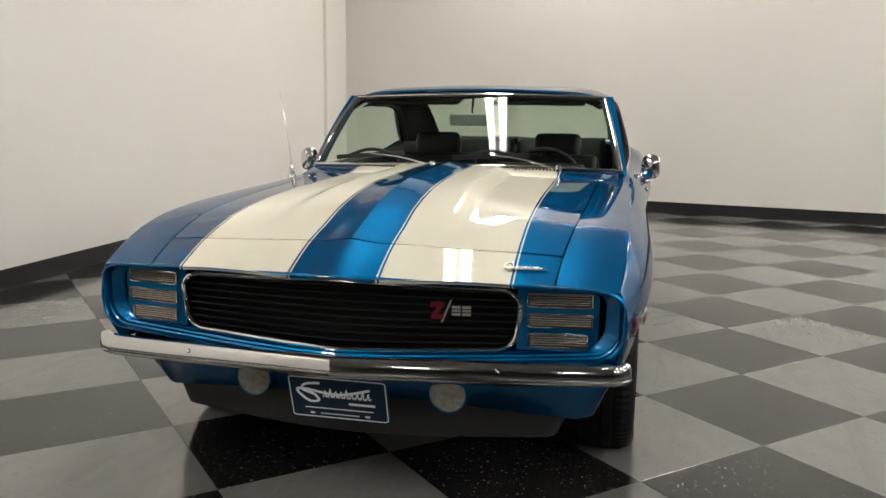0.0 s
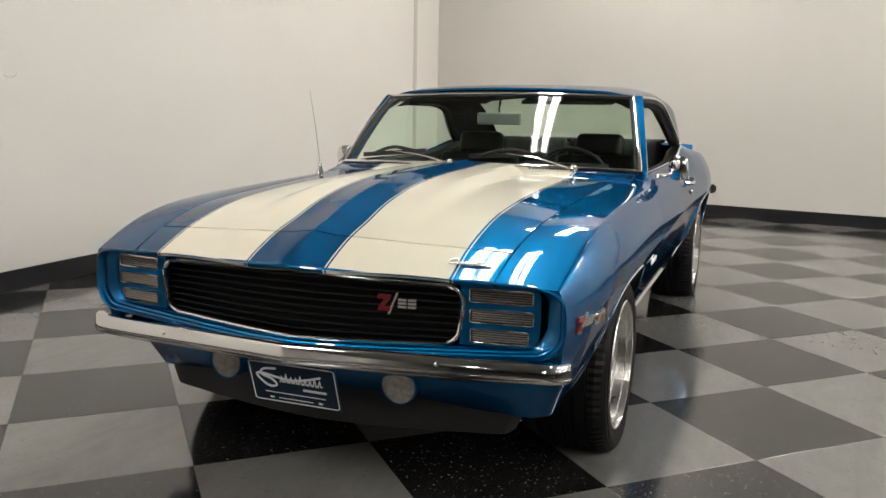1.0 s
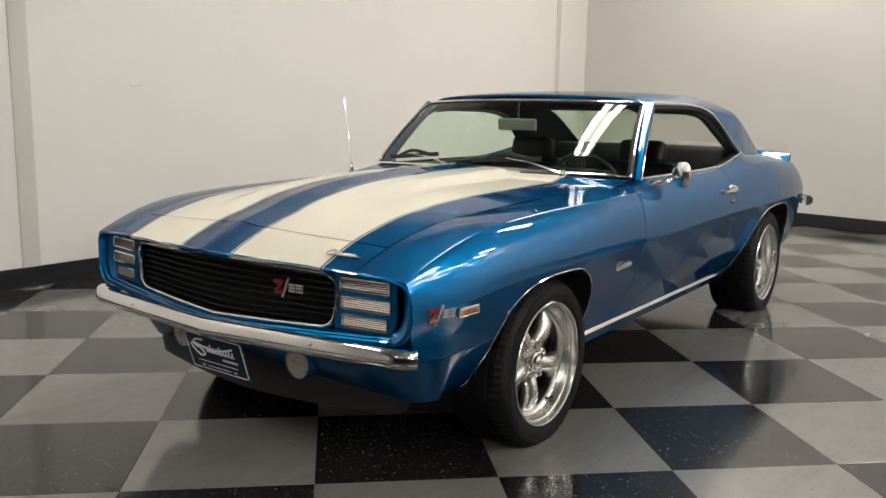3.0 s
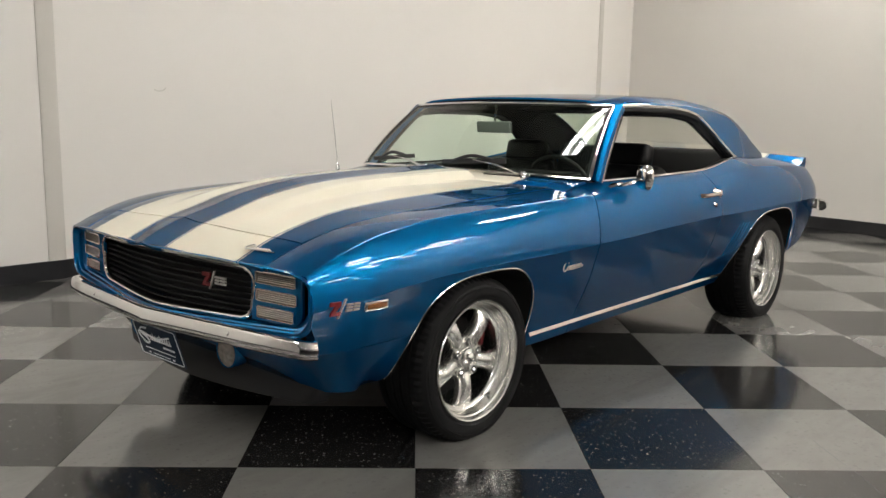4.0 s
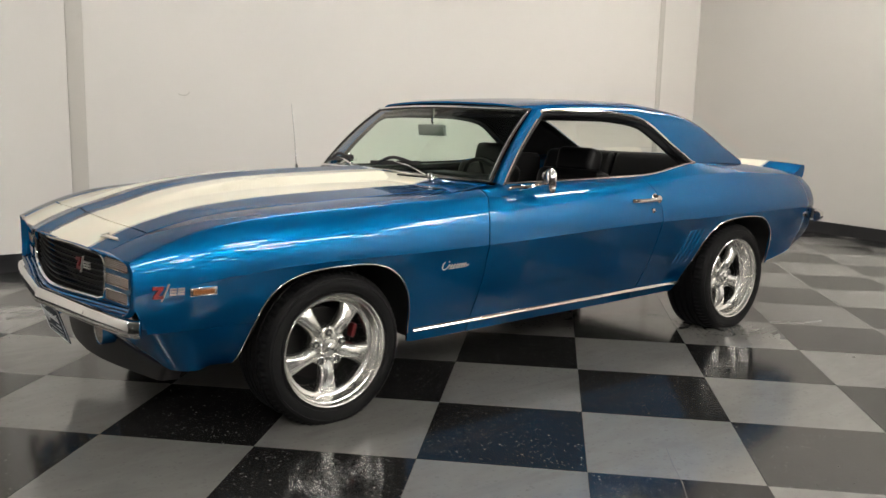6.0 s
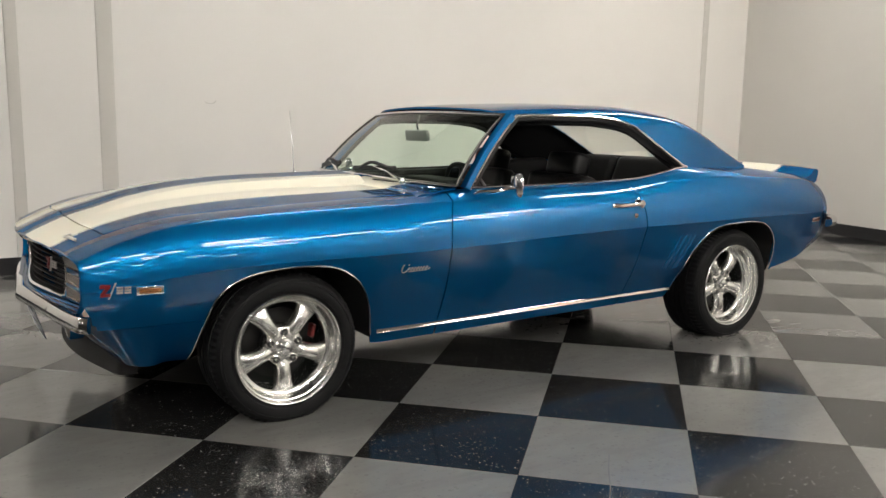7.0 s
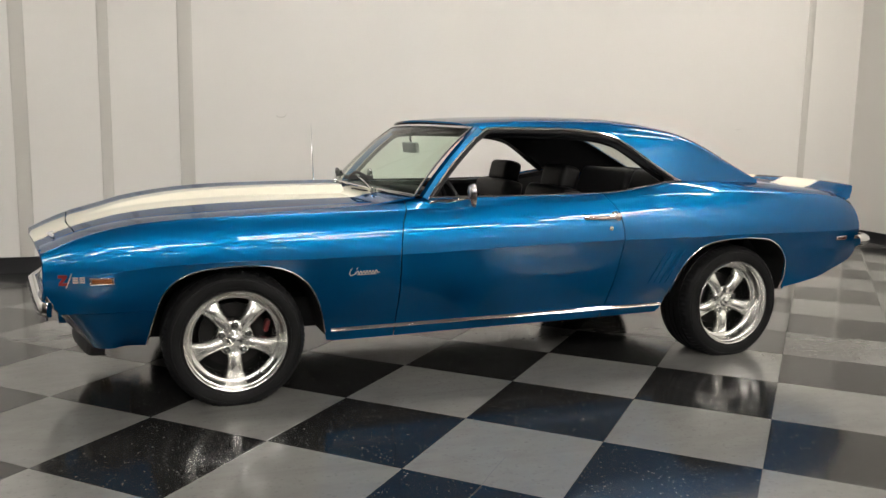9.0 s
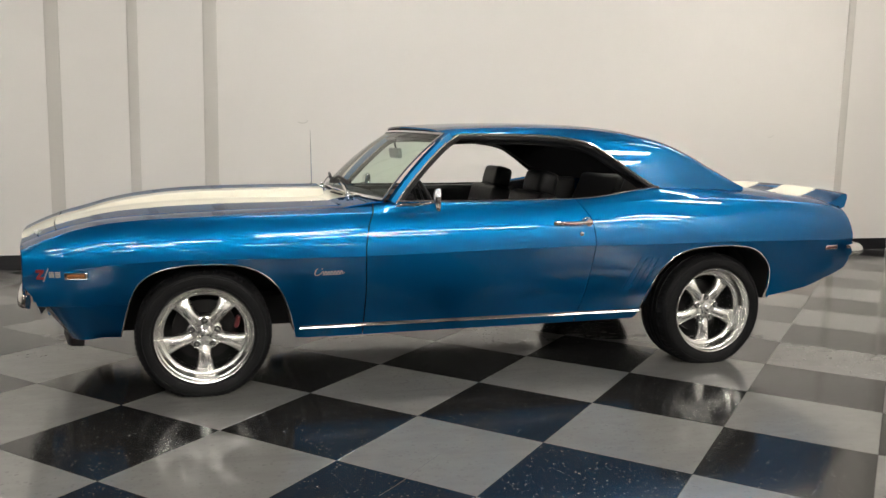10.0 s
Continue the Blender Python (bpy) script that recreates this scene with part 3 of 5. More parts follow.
quarter.v = [(x + tail(z) * max(0.0, min(1.0, (-3.35 - x) / 0.38)) ** 2, y, z) if x < -3.35 else (x, y, z) for x, y, z in quarter.v]

doors, quarters, fenders = [], [], []
for g, name, keep, lab in ((fender, "front_fender", fenders, ""), (door, "door", doors, "closed door with the window wound down"), (quarter, "quarter_panel", quarters, "")):
    keep.append(part(name, g, M_PAINT, car, lab, 30, 0.010))
    keep.append(part(name, g.mirrored(), M_PAINT, car, lab, 30, 0.010))


# nose in plan: the lip of the front end
def lip_z(y):
    return 0.738 - 0.017 * (abs(y) / 0.79) ** 2


HOOD_FRONT = smooth([(0, 0.722), (0.3, 0.712), (0.62, 0.665)])
hood_c = smooth([(0.895, 0.738), (0.82, 0.776), (0.72, 0.817), (0.608, 0.849), (0.465, 0.892), (0.32, 0.920), (0.173, 0.939), (0.023, 0.950), (-0.129, 0.956), (-0.348, 0.961), (-0.64, 0.966)])
bulge_h = smooth([(0.62, 0.0), (0.45, 0.012), (0.2, 0.024), (-0.2, 0.032), (-0.6, 0.040)])


def hood_z(x, y):
    a = abs(y)
    g, e = yG(x), zG(x)
    peak = 0.011 * max(0.0, 1 - a / 0.085)
    b = bulge_h(x)
    side = soft(0.31 + 0.04 * x, 0.225 + 0.04 * x, a)
    crown = hood_c(x) - b - 0.011
    return e + (crown - e) * (1 - min(1, a / g) ** 2.2) + b * side + peak


def hood_ys():
    vals = sorted(set([0.0, 0.02, 0.045, 0.072, 0.078, 0.12] + steps(0.16, 0.38, 11) + steps(0.42, 0.98 * 0.62, 6)))
    vals = [v / 0.62 for v in vals] + [1.0]
    return [s * v for s, v in [(1, v) for v in reversed(vals)] + [(-1, v) for v in vals[1:]]]


def wide_grid(xf, xr, n, margin):
    P = []
    for u in steps(0, 1, n):
        row = []
        for v in hood_ys():
            y0 = v * 0.62
            x = lerp(xf(y0), xr(y0), u)
            y = v * (yG(x) - margin)
            row.append(Vector((x, y, hood_z(x, y))))
        P.append(row)
    return Geo().grid(P)


hood_rear = lambda y: -0.635 - 0.03 * (abs(y) / 0.62) ** 2
hood = part("hood", wide_grid(lambda y: HOOD_FRONT(abs(y)) - 0.003, hood_rear, 44, 0.0045), M_HOOD, car, "blue hood with a raised centre and two broad white stripes", 14, 0.012)
header = part("header_panel", wide_grid(lambda y: nose(y), lambda y: HOOD_FRONT(abs(y)) + 0.003, 10, 0.002), M_HOOD, car, "blue front panel with two broad white stripes", 14, 0.012)

# cowl with its slots, under the windscreen
ws_low = lambda y: Vector((-0.715 - 0.150 * (abs(y) / 0.745) ** 2.2, y, 0.945 - 0.018 * (abs(y) / 0.745) ** 2))
ws_top = lambda y: Vector((-1.105 - 0.10 * (abs(y) / 0.645) ** 2.2, y, 1.272 - 0.012 * (abs(y) / 0.645) ** 2))
P = []
for u in steps(0, 1, 8):
    row = []
    for v in steps(1, -1, 40):
        y = v * 0.735
        a = ws_low(y)
        x = lerp(-0.60 - 0.03 * v * v, a.x - 0.01, u)
        row.append((x, y, lerp(0.915 - 0.035 * abs(v) ** 2, a.z - 0.004, u ** 0.7)))
    P.append(row)
cowl = part("cowl_panel", Geo().grid(P), M_HOOD, car, "striped cowl with air slots", 40, 0.008)
for s in (1, -1):
    for k in range(13):
        y = s * (0.285 + 0.0155 * k)
        g = Geo().box((-0.672 - 0.03 * (y / 0.5) ** 2, y, 0.9365), (0.020, 0.007, 0.006), 0.0015)
        part("slot", g, M_DARK, cowl)

# bulge's rear wall
P = []
for u in (0, 1):
    P.append([Vector((hood_rear(y) + 0.004, y, lerp(hood_z(hood_rear(y), y) - 0.002, 0.905, u))) for y in steps(0.40, -0.40, 30)])
part("hood_rear_edge", Geo().grid(P), M_HOOD, car, "", 40, 0.006)

# ---- front end ----
def mouth(off, back, topoff, sideoff, lowz=0.490, n=10):
    """The front opening's outline, drawn in by off and set back by back."""
    w, low, r, to = 0.803 - sideoff, lowz + off, 0.075, topoff
    pts = []
    for v in steps(w - r, -(w - r), 28):
        pts.append((v, lip_z(v) - 0.012 - to))
    zt = lip_z(w) - 0.012 - to
    for k in range(1, n):
        a = math.pi / 2 + k * math.pi / 2 / n
        pts.append((-(w - r) + r * math.cos(a), zt - r * 0.6 + 0.6 * r * math.sin(a)))
    for k in range(0, n):
        a = math.pi + k * math.pi / 2 / n
        pts.append((-(w - r) + r * math.cos(a), low + 0.03 + r + r * math.sin(a)))
    for v in steps(-(w - r), w - r, 28):
        pts.append((v, low + 0.03 * (abs(v) / (w - r)) ** 1.5))
    for k in range(1, n):
        a = -math.pi / 2 + k * math.pi / 2 / n
        pts.append((w - r + r * math.cos(a), low + 0.03 + r + r * math.sin(a)))
    for k in range(0, n):
        a = k * math.pi / 2 / n
        pts.append((w - r + r * math.cos(a), zt - r * 0.6 + 0.6 * r * math.sin(a)))
    return [Vector((nose(y) - back, y, z)) for y, z in pts]


rings = [mouth(-0.01, 0.014, -0.011, -0.006), mouth(-0.006, 0.003, -0.01, -0.003), mouth(-0.002, 0, -0.006, 0.002), mouth(0.001, 0.006, -0.004, 0.006), mouth(0.002, 0.018, -0.003, 0.009), mouth(0.007, 0.022, -0.003, 0.011), mouth(0.008, 0.034, -0.002, 0.013), mouth(0.013, 0.038, -0.002, 0.02), mouth(0.0135, 0.05, -0.001, 0.046), mouth(0.017, 0.054, 0, 0.05), mouth(0.018, 0.15, 0, 0.054)]
part("front_bezel", Geo().grid(rings, close_v=True, flip=True), M_PAINT, car, "blue stepped surround of the grille opening", 25)

for s in (1, -1):
    part("corner_filler", Geo().box((0.722, s * 0.765, 0.515), (0.060, 0.050, 0.090), 0.018), M_PAINT, car)

# dark box behind the grille
g = Geo()
back_ring = mouth(0.014, 0.145, 0.0, 0.05)
g.fan(back_ring, flip=True)
part("grille_backing", g, M_DARK, car)

# headlight doors with three ribbed panels each
GX = 0.046
for s in (1, -1):
    P = []
    for u in steps(0, 1, 6):
        row = []
        for y in steps(0.511, 0.69, 6) + [0.705, 0.718, 0.727, 0.733, 0.735]:
            r = 0.05 * (1 - math.sqrt(max(0.0, 1 - (max(0.0, y - 0.685) / 0.05) ** 2)))
            row.append(Vector((nose(y) - GX, s * y, lerp(0.534 + r, 0.706 - 0.4 * r, u))))
        P.append(row)
    hd = part("headlight_door", Geo().grid(P, flip=s > 0), M_PAINT, car, "blue hidden-headlight door with three ribbed chrome panels", 30, 0.012)
    for zc, y0, y1 in ((0.680, 0.540, 0.716), (0.622, 0.542, 0.718), (0.566, 0.545, 0.706)):
        h = 0.019
        ring = []
        for k, (yy, zz) in enumerate(((y0, zc + h), (y1, zc + h), (y1, zc - h), (y0, zc - h))):
            ring.append(Vector((nose(yy) - GX + 0.006, s * yy, zz)))
        loop = []
        for k in range(4):
            for t in (0.06, 0.5, 0.94):
                loop.append(lerp(ring[k], ring[(k + 1) % 4], t))
        part("panel_trim", Geo().sweep(loop, [(-0.0019, -0.004), (0.0019, -0.004), (0.0019, 0.004), (-0.0019, 0.004)], closed=True, up=(1, 0, 0)), M_CHROME, hd, "bright trim frame")
        g = Geo()
        for k in range(5):
            zz = zc - h + 0.006 + k * (2 * h - 0.012) / 4
            g.sweep([(nose(y) - GX + 0.004, s * y, zz) for y in steps(y0 + 0.004, y1 - 0.004, 4)], disc(0.0022, 6))
        part("rib", g, M_SLAT, hd, "fine bright ribs")
        P = [[(nose(y) - GX + 0.0015, s * y, z) for y in steps(y0, y1, 4)] for z in (zc - h, zc + h)]
        part("rib_backing", Geo().grid(P, flip=s > 0), M_BLACK, hd)

# grille: bright surround, bars swept to a point in plan
def grille_loop(w, zt, zb, back, r=0.05):
    pts = []
    for v in steps(w - r, -(w - r), 20):
        pts.append((v, zt + 0.018 * (1 - abs(v) / w)))
    for k in range(1, 6):
        a = math.pi / 2 + k * math.pi / 12
        pts.append((-(w - r) + r * math.cos(a), zt - r + r * math.sin(a)))
    for k in range(0, 6):
        a = math.pi + k * math.pi / 12
        pts.append((-(w - r - 0.012) + r * math.cos(a), zb + r + r * math.sin(a)))
    for v in steps(-(w - r - 0.012), w - r - 0.012, 20):
        pts.append((v, zb - 0.020 * (1 - abs(v) / w)))
    for k in range(1, 6):
        a = -math.pi / 2 + k * math.pi / 12
        pts.append((w - r - 0.012 + r * math.cos(a), zb + r + r * math.sin(a)))
    for k in range(0, 6):
        a = k * math.pi / 12
        pts.append((w - r + r * math.cos(a), zt - r + r * math.sin(a)))
    return [Vector((nose(y) - back, y, z)) for y, z in pts]


loop = grille_loop(0.522, 0.699, 0.532, 0.050)
grille = part("grille", Geo().grid([[p + Vector((-0.05, 0, 0)) for p in grille_loop(0.516, 0.696, 0.536, 0.050)], [p + Vector((-0.002, 0, 0)) for p in grille_loop(0.516, 0.696, 0.536, 0.050)]], close_v=True, flip=True), M_GRILLE, car, "black V-shaped grille with thin bars and bright surround", 30)
part("surround", Geo().sweep(loop, disc(0.0075, 8), closed=True, up=(1, 0, 0)), M_CHROME, grille, "chrome surround")
for k in range(8):
    z = 0.545 + k * 0.0205
    pts = [(nose(y) - 0.070, y, z + 0.010 * (1 - abs(y) / 0.5) * (1 if z > 0.62 else -1) * abs(z - 0.62) / 0.08) for y in steps(0.505, -0.505, 24)]
    part("bar", Geo().sweep(pts, [(-0.007, -0.0022), (0.008, -0.0012), (0.008, 0.0012), (-0.007, 0.0022)]), M_GRILLE, grille)


def badge(frame_of, parent, name="badge"):
    """A red slanted emblem, a silver stroke and two stacks of silver bars; frame_of(u, v, d): a point u across, v up, d proud, in metres."""
    def slab(quad, d0, d1, g):
        o = len(g.v)
        g.v += [tuple(frame_of(u, v, d0)) for u, v in quad] + [tuple(frame_of(u, v, d1)) for u, v in quad]
        n = len(quad)
        g.f.append(tuple(o + n + k for k in range(n)))
        for k in range(n):
            g.f.append((o + k, o + (k + 1) % n, o + n + (k + 1) % n, o + n + k))
    red, silver = Geo(), Geo()
    for q in ([(-.064, .012), (-.022, .012), (-.020, .028), (-.062, .028)], [(-.060, -.014), (-.043, -.014), (-.024, .012), (-.041, .012)], [(-.062, -.028), (-.022, -.028), (-.020, -.014), (-.060, -.014)]):
        slab(q, 0.0, 0.007, red)
    slab([(-.030, -.040), (-.024, -.040), (.004, .036), (-.002, .036)], 0.0, 0.006, silver)
    for u in (.004, .036):
        for q in ([(u, .008), (u + .026, .008), (u + .026, .016), (u, .016)], [(u, -.004), (u + .026, -.004), (u + .026, .004), (u, .004)], [(u, -.016), (u + .026, -.016), (u + .026, -.008), (u, -.008)]):
            slab(q, 0.0, 0.006, silver)
    b = part(name, red, M_RED, parent, "red and silver slanted emblem", 20)
    part("silver_strokes", silver, M_SILVER, b, "silver strokes", 20)
    return b


badge(lambda u, v, d: Vector((nose(0.325) - 0.058 + d - 0.13 * u, 0.325 + 0.9 * u, 0.638 + 0.85 * v)), grille)
badge(lambda u, v, d: Vector((0.672 - u * 0.82, side_y(0.672 - u * 0.82, 0.606 + v * 0.8) + 0.001 + d, 0.608 + v * 0.8)), fenders[0])

# side marker lamp
for s, f in ((1, fenders[0]), (-1, fenders[1])):
    g = Geo()
    y = side_y(0.555, 0.60) + 0.003
    ml = part("side_marker", g.box((0.556, s * y, 0.601), (0.098, 0.014, 0.032), 0.005, Matrix.Rotation(s * radians(-4), 3, "Z")), M_CHROME, f, "chrome-framed amber side marker lamp")
    part("lens", Geo().box((0.556, s * (y + 0.005), 0.601), (0.078, 0.010, 0.018), 0.004, Matrix.Rotation(s * radians(-4), 3, "Z")), M_AMBER, ml, "amber lens")


def script_bar(start, along, up, out, length, height):
    """A silver nameplate drawn as one flowing ribbon: a tall loop, then a low wave over a thin base stroke."""
    def at(u, v):
        return Vector(start) + Vector(along) * (u * length) + Vector(up) * (v * height) + Vector(out) * 0.003
    line = [(0.22, 0.75), (0.24, 1.25), (0.14, 1.45), (0.03, 0.7), (0.0, -0.2), (0.08, -0.55), (0.19, -0.2)]
    line += [(0.26 + 0.052 * k, (0.32, -0.35)[k % 2]) for k in range(14)] + [(1.0, -0.1)]
    pts = spline([at(u, v) for u, v in line], 4)
    g = Geo().sweep(pts, disc(0.0024, 6), up=out)
    g.sweep([at(u, -0.48) for u in steps(0.24, 0.90, 6)], disc(0.0016, 6), up=out)
    return g


for s, f in ((1, fenders[0]), (-1, fenders[1])):
    y = side_y(-0.58, 0.59) + 0.002
    part("nameplate", script_bar((-0.505 if s > 0 else -0.655, s * y, 0.585), (-s, 0, 0.02), (-0.15 * s, 0, 1), (0, s, 0), 0.145, 0.022), M_SILVER, f, "silver nameplate ribbon")
part("nameplate", script_bar((0.775, 0.470, hood_z(0.775, 0.470) + 0.004), (-0.25, 0.97, -0.02), (-0.9, -0.2, 0.35), (0.3, 0, 0.95), 0.105, 0.015), M_SILVER, header, "silver nameplate ribbon")
part("nameplate_base", Geo().sweep([(0.778 - 0.028 * t, 0.473 + 0.115 * t, hood_z(0.778 - 0.028 * t, 0.473 + 0.115 * t) + 0.004) for t in steps(0, 1, 6)], disc(0.004, 8, 0.4)), M_CHROME, header, "silver nameplate base")

# front bumper
def bumper_x(y):
    a = abs(y)
    return 0.882 - 0.088 * a / 0.78 - 0.010 * max(0.0, (a - 0.5) / 0.28) ** 2


path = [(bumper_x(y), y) for y in steps(-0.745, 0.745, 36)]
end = [(0.785, 0.770), (0.779, 0.787), (0.769, 0.800), (0.757, 0.808)]
path = [(x, -y) for x, y in reversed(end)] + path + end
path = [(x, y, 0.470 + (0.013 if y > 0 else -0.010) * abs(y) / 0.78) for x, y in path]
tall = [0.88 + (-0.04 if p[1] > 0 else 0.0) * soft(0.45, 0.80, abs(p[1])) for p in path]
sec = [(-0.006, 0.035), (0.012, 0.037), (0.022, 0.034), (0.027, 0.028), (0.034, -0.010), (0.034, -0.018), (0.029, -0.028), (0.018, -0.036), (0.0, -0.038), (-0.008, 0.0)]
bumper_geo = Geo().sweep(path, sec, scale=tall)
mid, k = len(path) // 2, len(sec)
bumper_geo.sharp += [(mid * k + j, mid * k + (j + 1) % k) for j in range(k)]
bumper = part("front_bumper", bumper_geo, M_CHROME, car, "chrome V-shaped front bumper", 40)
for y in (-0.47, 0.47):
    part("bolt", Geo().revolve([(0.0, 0.006), (0.007, 0.005), (0.011, 0.0), (0.011, -0.008)], (bumper_x(y) + 0.0225, y, 0.489 if y > 0 else 0.476), 12, "x", turn=Matrix.Rotation(radians(-25), 3, "Y")), M_CHROME, bumper)

# valance below the bumper, wrapped round to the wheel openings
def valance_ring(z):
    t = (0.455 - z) / 0.177
    fx = 0.800 - 0.055 * t - 0.070 * t * t
    half = [(0.342 + 0.049 * t, side_y(0.37, z) - 0.002), (0.475 - 0.005 * t, side_y(0.475, z) - 0.003 - 0.004 * t), (0.580 - 0.050 * t, 0.806 - 0.076 * t),
            (0.660 - 0.075 * t, 0.785 - 0.080 * t), (0.722 - 0.100 * t, 0.700 - 0.065 * t), (fx - 0.032, 0.52), (fx - 0.010, 0.26), (fx, 0.0)]
    pts = [Vector((x, y, 0)) for x, y in half] + [Vector((x, -y, 0)) for x, y in reversed(half[:-1])]
    out = spline(pts, 5)
    for p in out:
        p.z = z + 0.030 * t * max(0.0, (0.66 - abs(p.y)) / 0.66) ** 0.5
    return out


P = [valance_ring(z) for z in steps(0.452, 0.278, 8)]
valance = part("front_valance", Geo().grid(P, flip=True), M_PAINT, car, "blue lower front panel", 30, 0.008)
for s in (1, -1):
    c = Vector((0.754, s * 0.308, 0.372))
    lamp = part("parking_lamp", Geo().revolve([(0.058, -0.05), (0.059, 0.001), (0.057, 0.004), (0.054, 0.003)], c, 28, "x"), M_PAINT, car, "round parking lamp below the bumper")
    part("lens", Geo().revolve([(0.0, 0.014), (0.025, 0.012), (0.048, 0.006), (0.055, 0.0)], c, 28, "x"), M_LENS, lamp, "clear lens")
    part("intake_slot", Geo().box((0.752, s * 0.50, 0.426), (0.03, 0.12, 0.020), 0.009, Matrix.Rotation(s * radians(14), 3, "Z")), M_DARK, valance)

# air dam
dam = [(0.540, 0.668), (0.580, 0.662), (0.612, 0.640), (0.634, 0.54), (0.664, 0.38), (0.688, 0.20), (0.696, 0.0)]
dam = spline([Vector((x, y, 0)) for x, y in dam] + [Vector((x, -y, 0)) for x, y in reversed(dam[:-1])], 6)
P = [[Vector((p.x + k[0], p.y * k[2], k[1] + 0.012 * abs(p.y) / 0.6)) for p in dam] for k in ((0.0, 0.345, 1.04), (0.010, 0.30, 1.0), (0.022, 0.212, 0.93), (0.016, 0.209, 0.93))]
part("air_dam", Geo().grid(P, flip=True), M_DAM, car, "black plastic chin spoiler", 40, 0.008)

# show plate: blue with white border and bars
plate_turn = Matrix.Rotation(radians(17), 3, "Y")
PC = Vector((0.842, 0.002, 0.361))
plate = part("show_plate", Geo().box(PC, (0.004, 0.306, 0.150), 0.0015, plate_turn), M_PLATE, car, "blue dealer show plate with white border")


def on_plate(y, z, d=0.0045):
    return PC + plate_turn @ Vector((d, y, z))


edge = [on_plate(y, z, 0.003) for y, z in ((0.147, 0.069), (0.147, -0.069), (-0.147, -0.069), (-0.147, 0.069))]
edge = [lerp(edge[k], edge[(k + 1) % 4], t) for k in range(4) for t in (0.03, 0.5, 0.97)]
part("border", Geo().sweep(edge, [(-0.0014, -0.001), (0.0014, -0.001), (0.0014, 0.001), (-0.0014, 0.001)], closed=True, up=(1, 0, 0)), M_PRINT, plate, "white border")
swoosh = spline([on_plate(y, z) for y, z in ((-0.052, 0.052), (-0.095, 0.047), (-0.108, 0.028), (-0.072, 0.012), (-0.060, -0.008), (-0.090, -0.012), (-0.122, 0.018), (-0.108, 0.030), (0.0, 0.016), (0.10, 0.040))], 8)
part("swoosh", Geo().sweep(swoosh, [(-0.0035, -0.0006), (0.0035, -0.0006), (0.0035, 0.0006), (-0.0035, 0.0006)], up=(1, 0, 0)), M_PRINT, plate, "white swoosh")
g = Geo()
for k in range(9):
    y = -0.045 + 0.0165 * k
    g.sweep(spline([on_plate(y, 0.004), on_plate(y + 0.008, 0.028 + 0.008 * (k % 3 == 1)), on_plate(y + 0.009, 0.006), on_plate(y + 0.015, 0.010)], 3), [(-0.0018, -0.0006), (0.0018, -0.0006), (0.0018, 0.0006), (-0.0018, 0.0006)], up=(1, 0, 0))
part("print_strokes", g, M_PRINT, plate, "white strokes")
for y, z, w, h in ((0.072, -0.014, 0.080, 0.008), (0.0, -0.036, 0.210, 0.0032), (0.0, -0.055, 0.12, 0.0026), (-0.085, -0.055, 0.014, 0.006), (0.085, -0.055, 0.014, 0.006)):
    part("print_bar", Geo().box(on_plate(y, z), (0.0012, w, h), 0, plate_turn), M_PRINT, plate, "white bar")
for y in (-0.1, 0.1):
    part("plate_bracket", Geo().box((0.815, y, 0.428), (0.07, 0.02, 0.02), 0.003), M_BLACK, plate)

# ---- wheel openings ----
def arch_lip(arch, s, zmin):
    pts = [Vector((p.x, s * (side_y(p.x, p.z) + 0.002), p.z)) for p in arch if p.z >= zmin]
    return Geo().sweep(pts, disc(0.0034, 7, 0.8), up=(0, 1, 0))


def wheel_well(arch, s, depth):
    P = []
    for y in (0.0, -depth):
        P.append([Vector((p.x, s * (side_y(p.x, p.z) - 0.008 + y), p.z)) for p in arch])
    g = Geo().grid(P, flip=s > 0)
    g.fan(P[1])
    return g


for s in (1, -1):
    k = 0 if s > 0 else 1
    part("arch_trim", arch_lip(ARCH_F, s, 0.28), M_CHROME, fenders[k], "thin bright wheel-opening trim")
    part("arch_trim", arch_lip(ARCH_R, s, 0.31), M_CHROME, quarters[k], "thin bright wheel-opening trim")
    part("wheel_well", wheel_well(ARCH_F, s, 0.36), M_DARK, car)
    part("wheel_well", wheel_well(ARCH_R, s, 0.36), M_DARK, car)
    sill_z = lambda x: lerp(0.291, 0.304, (-0.447 - x) / 1.895)
    pts = [(x, s * (side_y(x, sill_z(x)) + 0.003), sill_z(x)) for x in steps(-0.447, -2.342, 30)]
    part("rocker_trim", Geo().sweep(pts, [(-0.006, -0.009), (0.006, -0.009), (0.008, -0.005), (0.004, 0.004), (-0.002, 0.010), (-0.006, 0.010)]), M_CHROME, car, "bright rocker moulding")

# underbody and inner structure
g = Geo()
g.box((-1.30, 0, 0.34), (3.5, 1.06, 0.16), 0.03)
g.box((-1.38, 0, 0.30), (1.75, 1.36, 0.12), 0.03)
g.box((-1.42, 0, 0.27), (1.70, 1.22, 0.11), 0.03)
g.box((0.36, 0, 0.56), (0.62, 1.0, 0.26), 0.03)
g.box((-3.30, 0, 0.66), (0.62, 1.30, 0.28), 0.03)
part("underbody", g, M_DARK, car)
for s in (1, -1):
    part("exhaust_tip", Geo().revolve([(0.022, 0.12), (0.025, 0.12), (0.027, 0.0), (0.027, -0.16)], (-3.14, s * 0.60, 0.385), 16, "x", turn=Matrix.Rotation(math.pi, 3, "Z")), M_STEEL, car, "dull steel exhaust tip")

